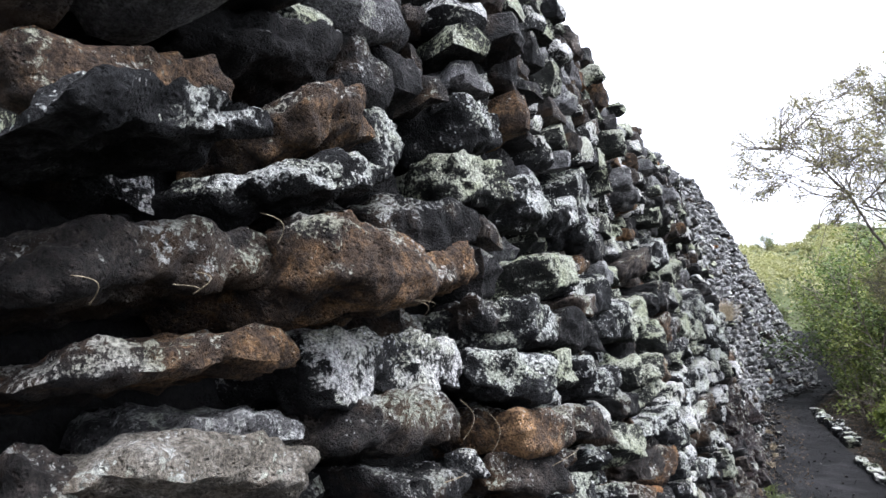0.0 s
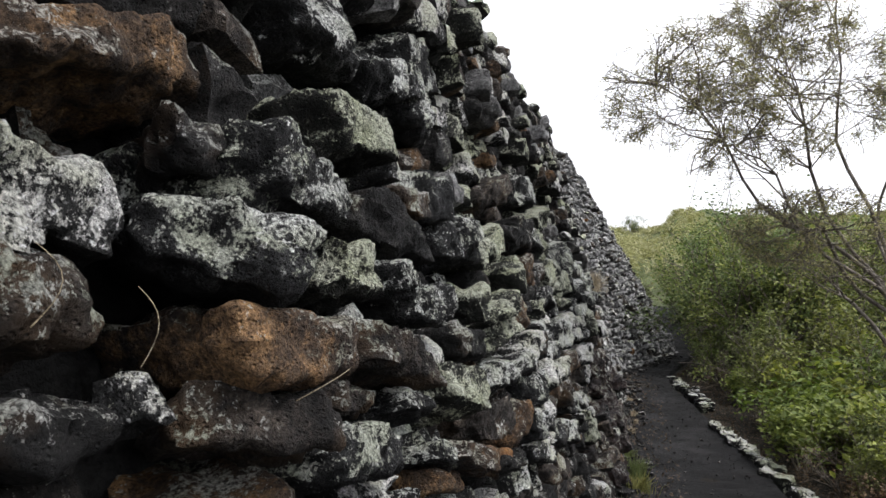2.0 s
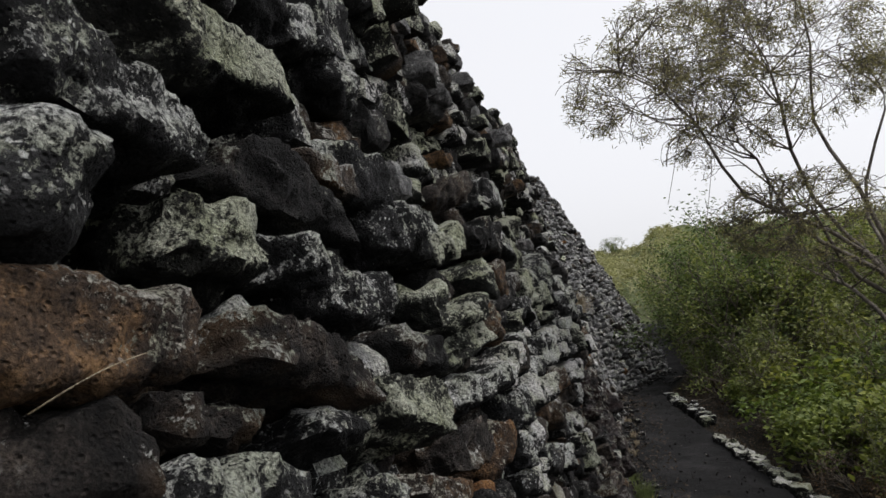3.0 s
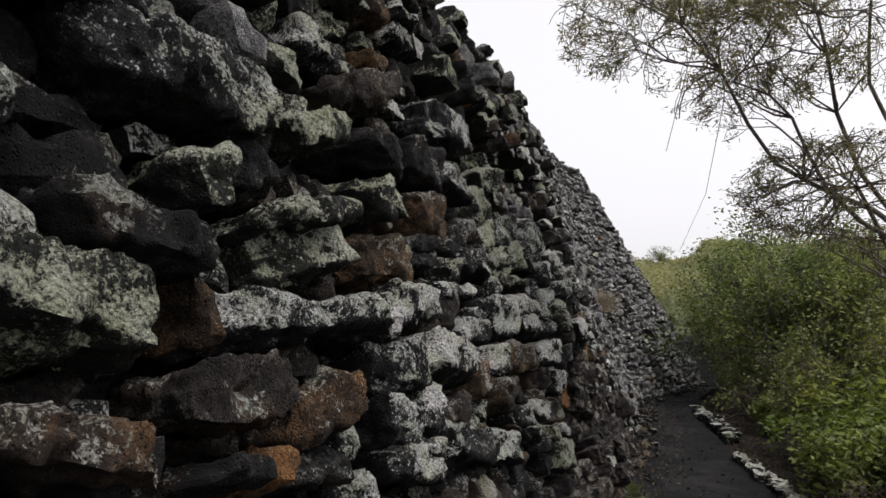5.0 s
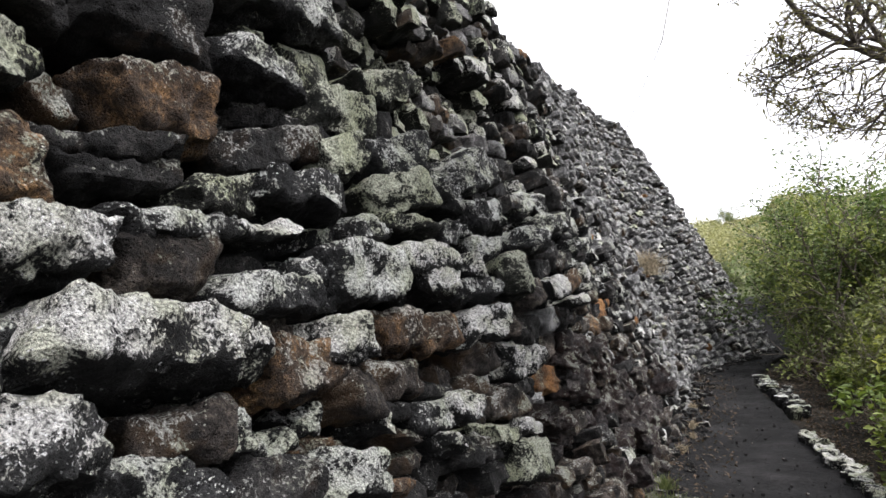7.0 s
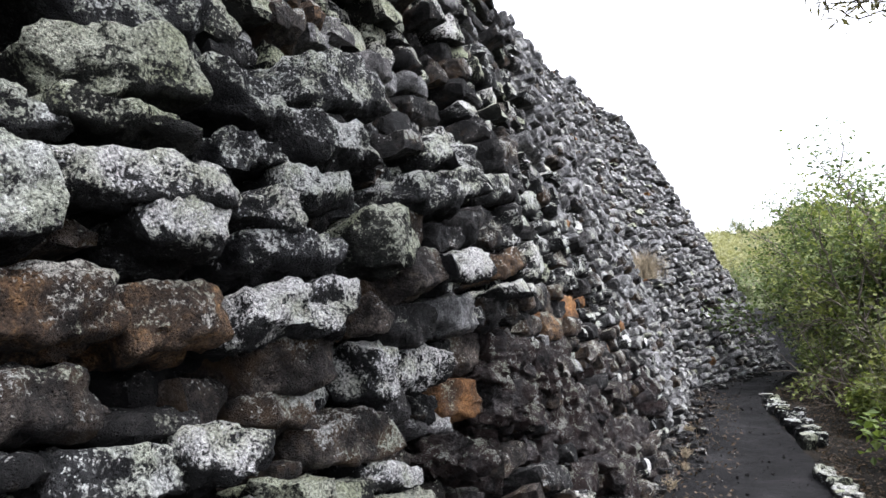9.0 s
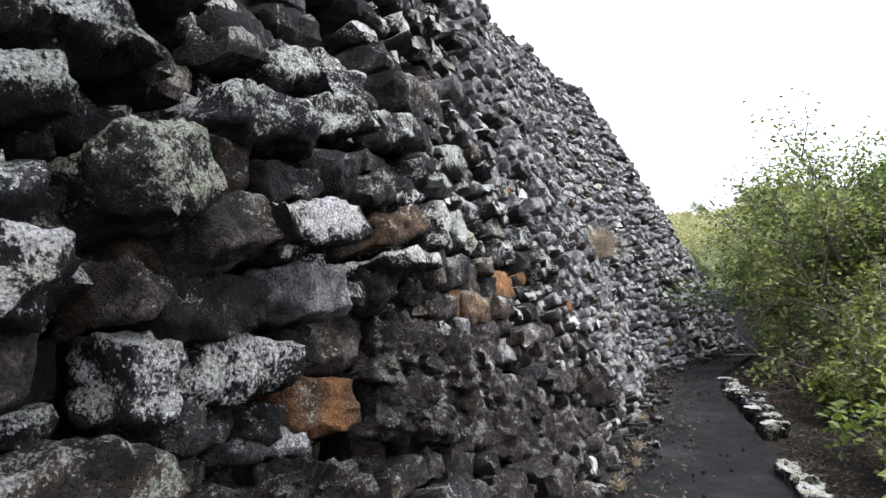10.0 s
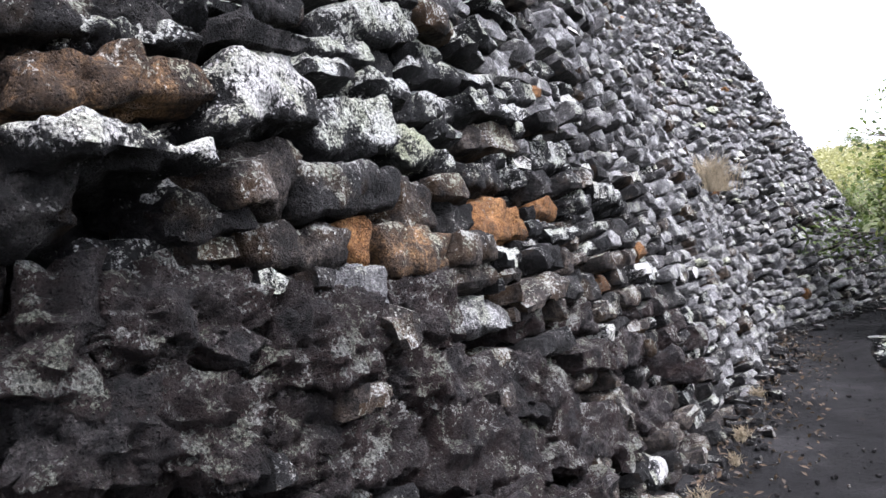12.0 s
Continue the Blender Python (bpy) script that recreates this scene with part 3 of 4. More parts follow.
STRETCH_P = [
    (10.97, 0.52, 0.38, 0.13, 2, 4, -0.03), (10.97, 0.80, 0.37, 0.16, 2, 3, -0.06), (11.10, 1.44, 0.49, 0.17, -7, 0, -0.03), (11.20, 1.08, 0.54, 0.19, -4, 0, -0.03),
    (11.21, 0.34, 0.38, 0.13, 8, 1, -0.03), (11.46, -0.04, 0.55, 0.19, 8, 8, -0.03), (11.50, -0.39, 0.64, 0.23, 18, 8, -0.02), (11.62, 1.69, 0.51, 0.18, -10, 0, -0.03),
    (12.35, 0.87, 0.59, 0.21, 0, 0, -0.04), (12.89, 0.11, 0.61, 0.22, 6, 1, -0.03),
]
LAID = [STRETCH_A, STRETCH_B, STRETCH_C, STRETCH_D, STRETCH_E, STRETCH_F, STRETCH_G, STRETCH_H, STRETCH_I, STRETCH_J, STRETCH_K, STRETCH_L, STRETCH_M, STRETCH_N, STRETCH_O, STRETCH_P]

# y, z, width, height of the open gaps between the stones
VOIDS_NEAR = [
    (0.62, 1.67, 0.11, 0.05), (0.71, 1.80, 0.46, 0.03), (0.74, 2.00, 0.48, 0.05), (1.58, 1.96, 0.33, 0.06), (1.75, 1.49, 0.09, 0.04), (2.09, 1.27, 0.17, 0.03),
    (2.09, 1.59, 0.13, 0.07), (2.37, 1.62, 0.17, 0.05), (2.58, 1.70, 0.26, 0.06), (3.52, 1.04, 0.31, 0.03), (3.69, 0.95, 0.03, 0.13), (3.93, 0.77, 0.09, 0.12),
    (4.29, 1.41, 0.43, 0.05), (4.63, 1.79, 0.60, 0.10), (4.84, 0.83, 0.34, 0.09), (4.95, 0.84, 0.41, 0.08), (4.98, 1.65, 0.53, 0.15), (5.07, 1.71, 0.60, 0.15),
    (5.33, 1.57, 0.31, 0.10), (5.62, 1.22, 0.10, 0.15), (5.65, 1.17, 0.09, 0.20), (5.79, 0.89, 0.04, 0.10), (5.92, 1.42, 0.30, 0.06), (6.13, 0.97, 0.17, 0.07),
]
VOIDS_FAR = [
    (6.16, 0.74, 0.12, 0.08), (6.59, 1.25, 0.12, 0.06), (7.14, 0.89, 0.06, 0.14), (7.26, 0.61, 0.06, 0.10), (7.36, 1.20, 0.09, 0.05), (7.46, 0.92, 0.06, 0.07),
    (7.65, 1.04, 0.30, 0.06), (7.80, 0.71, 0.10, 0.08), (8.28, 0.69, 0.16, 0.04), (8.45, 0.81, 0.20, 0.10), (8.89, 0.57, 0.11, 0.06), (8.90, 0.14, 0.10, 0.05),
    (9.43, 0.11, 0.20, 0.08), (10.21, -0.09, 0.18, 0.08),
]


CELL = 0.02
Y0, Y1, Z0, Z1 = -3.0, 27.6, -1.1, 5.8
taken = np.zeros((round((Z1 - Z0) / CELL), round((Y1 - Y0) / CELL)), bool)
stones = []


def claim(y, z, w, h):
    a, b = round((y - w / 2 - Y0) / CELL), round((y + w / 2 - Y0) / CELL)
    c, d = round((z - h / 2 - Z0) / CELL), round((z + h / 2 - Z0) / CELL)
    taken[max(c, 0):max(d, 0), max(a, 0):max(b, 0)] = True


for rows in LAID:
    for y, z, w, h, tilt, kind, proud in rows:
        stones.append((y + 0.05 * w + 0.01, z, w * 1.02, h * (1.12 if KINDS[kind] == "clinker" else 1.0), tilt, KINDS[kind], proud, True))
        claim(y, z, w * 0.98, h * 0.96)

for y, z, w, h in VOIDS_NEAR + VOIDS_FAR:
    claim(y, z, w, h)

ycell = Y0 + CELL * (np.arange(taken.shape[1]) + 0.5)
low = path_z(ycell) - 0.12
high = wall_top(ycell) + 0.12 * vnoise(np.stack([ycell / 0.3, 0 * ycell, 0 * ycell], 1), 31)
zc = Z0 + CELL * (np.arange(taken.shape[0]) + 0.5)
taken |= (zc[:, None] < low) | (zc[:, None] > high)
for zi in range(taken.shape[0]):
    yi = 0
    row = taken[zi]
    while yi < taken.shape[1]:
        if row[yi]:
            yi += 1
            continue
        y = Y0 + yi * CELL
        w_to = max(2, round((rng.uniform(0.14, 0.38) if y < 9 else rng.uniform(0.2, 0.5)) / CELL))
        h_to = max(2, round((rng.uniform(0.07, 0.17) if y < 9 else rng.uniform(0.07, 0.14)) / CELL))
        wi = 0
        while yi + wi < taken.shape[1] and wi < w_to and not row[yi + wi]:
            wi += 1
        hi = 1
        while zi + hi < taken.shape[0] and hi < h_to and not taken[zi + hi, yi:yi + wi].any():
            hi += 1
        taken[zi:zi + hi, yi:yi + wi] = True
        w, h = wi * CELL, hi * CELL
        close = 0.2 < y < 8.6 and -0.2 < zc[zi] < 2.3
        if (w >= 0.10 and h >= 0.07) if close else (w >= 0.05 and h >= 0.05):
            yc, z = y + w / 2, Z0 + zi * CELL + h / 2
            u = rng.random()
            lowpart = 7.0 < yc < 13 and z < 0.35
            if lowpart and u < 0.4:
                kind = "clinker"
            elif y < 12 and z < 0.55 and u < 0.8:
                kind = "bare" if u < 0.45 else "brown"
            # haze and sky glare by colour: more pale grey with distance and height
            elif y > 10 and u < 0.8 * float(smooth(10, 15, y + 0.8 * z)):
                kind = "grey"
            elif y < 11 and z > 1.7 and u < 0.55:
                kind = ("white", "moss", "grey")[int(u * 97) % 3]
            elif u < (0.5 if y < 9 else 0.64):
                kind = "basalt"
            elif u < (0.77 if y < 9 else 0.86):
                kind = "bare"
            elif u < (0.90 if y < 9 else 0.93):
                kind = "brown"
            elif u < 0.94:
                kind = "rust" if y < 9 else "basalt"
            elif u < 0.945:
                kind = "orange"
            elif u < 0.985:
                kind = "white"
            else:
                kind = "moss"
            stones.append((yc, z, w * 1.0, h * 1.0, rng.normal(0, 3), kind, (-0.14 if close else 0.0) + rng.normal(0.0, 0.07 if kind == "clinker" else 0.045), False))
        yi += wi

ranked = sorted(range(len(stones)), key=lambda j: (not stones[j][7], abs(stones[j][0] - 5.0) + 0.4 * abs(stones[j][1] - 1.2)))
single = set(ranked[:300])
bulk = {}
for j, (y, z, w, h, tilt, kind, proud, named) in enumerate(stones):
    at, turn = wall_frame(y, z)
    deep = float(np.clip(0.75 * w + 0.14, 0.26, 0.46))
    r = np.random.default_rng(1000 + j)
    cell = (0.012 if y < 4.6 or (kind == "clinker" and y < 9.6) else 0.016 if y < 9 else 0.022) if j in single else 0.033 if y < 12 else 0.046 if y < 19 else 0.06
    ragged = 1.0 if kind != "clinker" else 1.6
    v, f = stone_shape((w, deep, h), 1000 + j, cell, ragged)
    own = Matrix.Rotation(radians(tilt), 3, "Y") @ Matrix.Rotation(radians(r.normal(0, 5)), 3, "Z") @ Matrix.Rotation(radians(r.normal(0, 4)), 3, "X")
    full = np.array(turn @ own)
    centre = np.array(at) + np.array(turn.col[1]) * (proud - deep / 2)
    if j in single:
        ob = child("stone", mesh_from("stone", v @ full.T, f, [ROCK[kind]], crisp=62), wall)
        ob.location = centre
    else:
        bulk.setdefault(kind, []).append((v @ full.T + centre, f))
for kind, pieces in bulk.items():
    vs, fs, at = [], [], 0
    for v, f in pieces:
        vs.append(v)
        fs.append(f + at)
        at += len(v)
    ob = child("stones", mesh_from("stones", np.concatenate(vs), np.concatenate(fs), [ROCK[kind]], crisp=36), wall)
    tagged(ob, kind="stuff")


cap = []
for j in range(900):
    y = rng.uniform(-2.8, 27.4)
    top = float(wall_top(y)) - 0.16
    x = float(wall_x(y, top)) - 0.2 - rng.uniform(0, 1.75)
    v, f = stone_shape((rng.uniform(0.2, 0.42), rng.uniform(0.2, 0.4), rng.uniform(0.12, 0.22)), 5000 + j, 0.1)
    a = rng.uniform(0, 3)
    cap.append((v @ np.array([[math.cos(a), math.sin(a), 0], [-math.sin(a), math.cos(a), 0], [0, 0, 1]]) + (x, y, top), f))
vs, fs, at = [], [], 0
for v, f in cap:
    vs.append(v)
    fs.append(f + at)
    at += len(v)
tagged(child("capping_rubble", mesh_from("capping_rubble", np.concatenate(vs), np.concatenate(fs), [ROCK["basalt"]], crisp=36), wall, "loose lava rubble along the top"), kind="stuff")


# ---- kerb stones ----
def loose_stone(x, y, size, seed, kind, label, group, name="kerb_stone", turn=0.0):
    v, f = stone_shape(size, seed, 0.022)
    c, s = math.cos(turn), math.sin(turn)
    v = v @ np.array([[c, s, 0], [-s, c, 0], [0, 0, 1]])
    ob = new(name, mesh_from(name, v, f, [ROCK[kind]], crisp=30))
    z = max(float(ground_z(x, y)), float(path_z(y)))
    ob.location = (x, y, z + size[2] * 0.22)
    return tagged(ob, label, "stone", group)


for j in range(26):
    y = 8.6 + 3.7 * j / 25
    x = 1.93 - 0.155 * (y - 8.6) + rng.normal(0, 0.03)
    loose_stone(x, y, (rng.uniform(0.14, 0.24), rng.uniform(0.14, 0.22), rng.uniform(0.11, 0.17)), 50 + j, "white" if rng.random() < 0.5 else "moss",
                "whitish lichen-covered kerb stone beside the ash path", "kerb stones along the path", turn=rng.uniform(0, 3))
for j in range(22):
    y = 13.6 + 3.2 * j / 21
    x = 1.36 - 0.11 * (y - 13.6) + rng.normal(0.05, 0.07)
    loose_stone(x, y, (rng.uniform(0.14, 0.28), rng.uniform(0.14, 0.24), rng.uniform(0.1, 0.2)), 90 + j, "basalt" if rng.random() < 0.8 else "moss",
                "grey lava stone edging the ash path under the bushes", "kerb stones along the path", turn=rng.uniform(0, 3))


# ---- plants ----
def tubes(segs, sides=5):
    """Tapered tubes: each of segs is a list of (point, radius)."""
    vs, fs, at = [], [], 0
    ang = np.linspace(0, 2 * math.pi, sides, endpoint=False)
    for line in segs:
        pts = np.array([q for q, _ in line], float)
        rad = np.array([w for _, w in line])
        way = np.gradient(pts, axis=0)
        way /= np.maximum(np.linalg.norm(way, axis=1), 1e-6)[:, None]
        side = np.cross(way, (0.31, 0.17, 0.93))
        side /= np.maximum(np.linalg.norm(side, axis=1), 1e-6)[:, None]
        over = np.cross(way, side)
        ring = pts[:, None] + rad[:, None, None] * (np.cos(ang)[None, :, None] * side[:, None] + np.sin(ang)[None, :, None] * over[:, None])
        vs.append(ring.reshape(-1, 3))
        for a in range(len(line) - 1):
            for b in range(sides):
                c = (b + 1) % sides
                fs.append((at + a * sides + b, at + a * sides + c, at + (a + 1) * sides + c, at + (a + 1) * sides + b))
        at += len(line) * sides
    return np.concatenate(vs), np.array(fs)


def leaves(points, length, width, r, droop=0.2):
    """Small leaves, each a quad folded along its midrib (two quads), one at every point."""
    n = len(points)
    way = r.normal(size=(n, 3)) * (1, 1, 0.5) + (0, 0, -droop)
    way /= np.linalg.norm(way, axis=1)[:, None]
    side = np.cross(way, 0.45 * r.normal(size=(n, 3)) + (0, 0, 1))
    side /= np.linalg.norm(side, axis=1)[:, None]
    up = np.cross(side, way)
    ln = (length * r.uniform(0.6, 1.3, n))[:, None]
    wd = (width * r.uniform(0.6, 1.3, n))[:, None] / 2
    base, tip = points, points + way * ln
    mid = points + way * ln * 0.45
    a, b = mid + side * wd + up * wd * 0.4, mid - side * wd + up * wd * 0.4
    v = np.stack([base, a, tip, b], 1).reshape(-1, 3)
    i = 4 * np.arange(n)
    f = np.concatenate([np.stack([i, i + 1, i + 2], 1), np.stack([i, i + 2, i + 3], 1)])
    return v, f


def grow(start, way, length, radius, r, depth, out, ends, bend=0.25, sag=0.0, splits=(3, 5), shrink=0.62, spread=0.75, clear=None):
    """A branch and its side branches; fills out with tubes by depth, ends with twig points."""
    n = 6 if depth > 1 else 4 if depth else 3
    pts, p, d = [], np.array(start, float), np.array(way, float)
    d /= np.linalg.norm(d)
    line = [(p.copy(), radius)]
    for k in range(1, n + 1):
        d = d + r.normal(size=3) * bend * 0.5 + np.array((0, 0, -sag))
        d /= np.linalg.norm(d)
        p = p + d * length / n
        if clear and not clear(p):
            break
        line.append((p.copy(), max(radius * (1 - 0.6 * k / n), 0.0025)))
        pts.append((p.copy(), d.copy()))
    if len(pts) < 2:
        return
    n = len(pts)
    out.setdefault(depth, []).append(line)
    if depth == 0:
        ends.extend(q for q, _ in pts)
        return
    for _ in range(r.integers(*splits)):
        q, dq = pts[r.integers(max(0, n // 3), n)]
        s = np.cross(dq, r.normal(size=3))
        s /= np.linalg.norm(s)
        grow(q, dq + spread * s, length * shrink * r.uniform(0.7, 1.2), radius * 0.5, r, depth - 1, out, ends, bend, sag, splits, shrink, spread, clear)
    q, dq = pts[-1]
    grow(q, dq, length * shrink, radius * 0.45, r, depth - 1, out, ends, bend, sag, splits, shrink, spread, clear)


def bush(name, height, spread, seed, leaf_mat, leaf_len, leaf_wid, per_end, label, stems=7, scatter=0.12, lift=0.0, bark=None):
    """A shrub: stems from one root, twigs, and a crown of single leaves round the twigs."""
    r = np.random.default_rng(seed)
    root = new(name)
    out, ends = {}, []
    for s in range(stems):
        a = 2 * math.pi * (s + r.uniform(-0.3, 0.3)) / stems
        lean = r.uniform(0.15, 1.0) * spread / height
        grow((0.08 * math.cos(a), 0.08 * math.sin(a), -0.1), (lean * math.cos(a), lean * math.sin(a), 1), height * r.uniform(0.42, 0.62), 0.022 * height ** 0.7, r, 2, out, ends, 0.3, 0.0, (3, 5), 0.6, 0.8)
    woody = [l for d in out for l in out[d]]
    v, f = tubes(woody, 3)
    child("stem", mesh_from("stem", v, f, [bark or M_TWIG]), root, "thin grey-brown stems")
    ends = np.array(ends)
    gappy = vnoise(ends / (0.22 * height + 0.08) + seed, 9) > (0.1 if height < 2 else -0.12)     # clumps with gaps between
    pts = np.repeat(ends[gappy], 2 * per_end + 1, 0)
    pts = pts + r.normal(size=pts.shape) * scatter
    pts = pts[pts[:, 2] > lift]
    v, f = leaves(pts, leaf_len, leaf_wid, r)
    child("crown", mesh_from("crown", v, f, [leaf_mat], flat=True), root)
    return tagged(root, label, "bush")


def plant(proto, x, y, size, turn, sink=0.0, label=""):
    m = pose(x, y, float(ground_z(x, y)) - sink, 0, 0, turn) @ Matrix.Diagonal((size, size, size, 1))
    ob = copy_thing(proto, m)
    return tagged(ob, label)


B_GREEN = bush("shrub", 1.7, 1.1, 301, M_LEAF, 0.085, 0.048, 4, "green leafy shrub crowding the edge of the path", 8, 0.09, 0.25)
B_LIME = bush("shrub", 1.1, 0.9, 302, M_LEAF_LIME, 0.12, 0.07, 3, "shrub with large bright lime-green leaves", 6, 0.1)
B_DARK = bush("shrub", 2.6, 1.5, 303, M_LEAF_DARK, 0.075, 0.042, 10, "tall dark green bushy tree beside the path", 8, 0.12, 0.4)
B_DRY = bush("shrub", 1.0, 0.8, 304, M_LEAF_RUST, 0.05, 0.025, 2, "half-dry brown shrub low under the bushes", 7, 0.1)
for x, y, s, turn in [(2.45, 8.7, 0.45, 10), (2.75, 9.5, 0.55, 130), (3.3, 8.9, 0.7, 250), (2.35, 13.2, 0.8, 40), (2.6, 15.4, 1.0, 160), (2.25, 17.0, 0.85, 250), (3.6, 11.6, 1.0, 20), (3.4, 14.2, 1.1, 200), (4.6, 13.0, 1.2, 90),
                      (2.9, 20.5, 1.0, 300), (5.2, 16.5, 1.2, 10), (2.75, 23.0, 1.0, 75), (6.4, 13.8, 1.3, 140), (4.4, 9.6, 1.0, 310), (5.4, 10.8, 1.1, 220), (4.3, 19.0, 1.2, 50),
                      (2.7, 25.5, 1.0, 190), (2.9, 28.0, 1.1, 20), (4.0, 24.5, 1.3, 280), (1.9, 31.8, 0.9, 110), (0.4, 32.5, 0.8, 10), (3.4, 31.0, 1.2, 70), (5.0, 28.0, 1.4, 0), (7.6, 17.0, 1.4, 33)]:
    plant(B_GREEN, x, y, s, turn)
for x, y, s, turn in [(2.2, 10.3, 0.75, 0), (2.75, 10.9, 0.9, 60), (3.4, 11.2, 1.0, 210), (2.7, 12.6, 0.9, 260), (2.45, 11.7, 0.85, 120), (2.9, 9.4, 0.9, 220), (3.2, 12.6, 1.05, 300), (2.2, 14.6, 0.6, 30), (2.3, 18.2, 0.9, 80), (4.0, 10.6, 1.1, 170), (2.5, 21.8, 0.8, 200)]:
    plant(B_LIME, x, y, s, turn)
for x, y, s, turn in [(2.7, 19.4, 1.35, 15), (3.6, 20.2, 1.6, 200), (3.1, 18.5, 1.2, 95), (3.4, 17.6, 1.3, 130), (4.2, 22.0, 1.5, 250), (6.0, 19.5, 1.5, 60), (3.2, 26.5, 1.3, 100)]:
    plant(B_DARK, x, y, s, turn)
for x, y, s, turn in [(2.3, 9.0, 0.6, 0), (2.1, 12.4, 0.5, 100), (3.0, 10.6, 0.8, 200), (2.0, 15.8, 0.6, 50), (2.5, 8.0, 0.7, 150), (2.5, 16.2, 0.8, 10), (2.7, 13.6, 0.9, 70)]:
    plant(B_DRY, x, y, s, turn)
plant(B_DARK, 0.5, 66.0, 0.8, 20, 0.4, "small dark bush standing alone on the crest of the hill")
for proto in (B_GREEN, B_LIME, B_DARK, B_DRY):
    for part_ob in (*proto.children_recursive, proto):
        bpy.data.objects.remove(part_ob)


# ---- the bare tree ----
CLOUDS = [  # centre, radii, how many boughs: the masses of twigs that the crown is made of
    ((0.50, 6.55, 2.92), (0.78, 0.75, 0.58), 42), ((1.00, 6.80, 2.50), (0.55, 0.50, 0.32), 18), ((1.30, 7.00, 3.25), (0.85, 0.85, 0.75), 40), ((1.50, 7.10, 1.92), (0.68, 0.60, 0.36), 36),
    ((1.85, 7.40, 1.52), (0.60, 0.50, 0.22), 9), ((2.70, 8.10, 3.00), (0.90, 0.90, 0.70), 8), ((1.9, 7.6, 4.0), (0.9, 0.9, 0.5), 12)]


def bare_tree(x, y, seed):
    r = np.random.default_rng(seed)
    z = float(ground_z(x, y))
    base = np.array((x, y, z))
    tree = new("tree")
    tree.location = base
    out, ends, limbs = {}, [], []
    trunk = [((0, 0, -0.15), 0.13), ((0.05, 0.02, 0.5), 0.105), ((0.02, -0.06, 1.0), 0.09), ((-0.05, -0.1, 1.5), 0.085), ((-0.1, -0.12, 2.1), 0.07)]
    v, f = tubes([trunk], 10)
    child("trunk", mesh_from("trunk", v, f, [M_BARK]), tree, "grey crooked trunk")
    for (cx, cy, cz), radii, boughs in CLOUDS:
        mid = np.array((cx, cy, cz)) - base
        root = np.array((-0.1, -0.12, float(np.clip(mid[2] - 0.7, 1.2, 2.05))))
        for _ in range(1):
            goal = mid + np.array((-0.45, -0.3, 0.1)) * radii
            way = goal - root
            limb = []
            for i in range(9):
                u = i / 8
                sway = 0.15 * np.array((math.sin(5 * u + seed), math.sin(7 * u + cx * 9), math.sin(6 * u + cy * 5))) * math.sin(math.pi * u)
                limb.append((root + way * u + sway + (0, 0, 0.12 * math.sin(math.pi * u)), 0.019 * (1 - 0.85 * u) + 0.0025))
            limbs.append(limb)

            def clear(q, mid=mid, radii=radii):
                return float((((q - mid) / radii) ** 2).sum()) < 1.0 + 0.25 * r.random()

            for _ in range(boughs):
                q, w = limb[r.integers(2, 9)]
                d = r.normal(size=3) * (1, 1, 0.6) + 0.8 * way / np.linalg.norm(way)
                grow(q, d, 0.6 * r.uniform(0.6, 1.3), 0.008, r, 3, out, ends, 0.45, 0.02, (3, 5), 0.62, 0.85, clear)
    for limb in limbs:
        v, f = tubes([limb], 7)
        child("limb", mesh_from("limb", v, f, [M_BARK]), tree)
    v, f = tubes(out[3] + out[2], 4)
    tagged(child("branch", mesh_from("branch", v, f, [M_TWIG]), tree, "crooked bare branches"), kind="stuff")
    v, f = tubes(out[1] + out[0], 3)
    tagged(child("twig", mesh_from("twig", v, f, [M_TWIG]), tree, "fine tangled grey twigs"), kind="stuff")
    for line in ([(0.68, 5.95, 2.62), (0.62, 5.80, 2.12), (0.54, 5.73, 1.70), (0.42, 5.70, 1.42)], [(0.50, 6.0, 2.55), (0.42, 5.9, 2.2), (0.36, 5.9, 1.95)]):
        v, f = tubes([[(np.array(q) - base, 0.0024 - 0.0004 * i) for i, q in enumerate(line)]], 4)
        child("hanging_twig", mesh_from("hanging_twig", v, f, [M_TWIG]), tree, "single dead twig hanging down")
    ends = np.array(ends)
    pts = np.repeat(ends, 4, 0)
    pts = pts + r.normal(size=pts.shape) * 0.022
    v, f = leaves(pts, 0.036, 0.009, r)
    tagged(child("crown", mesh_from("crown", v, f, [M_LEAF_GREY], flat=True), tree, "sparse small greyish leaves"), kind="stuff")
    return tagged(tree, "nearly leafless grey tree with tangled twigs hanging over the path", "tree")


bare_tree(2.35, 7.75, 411)


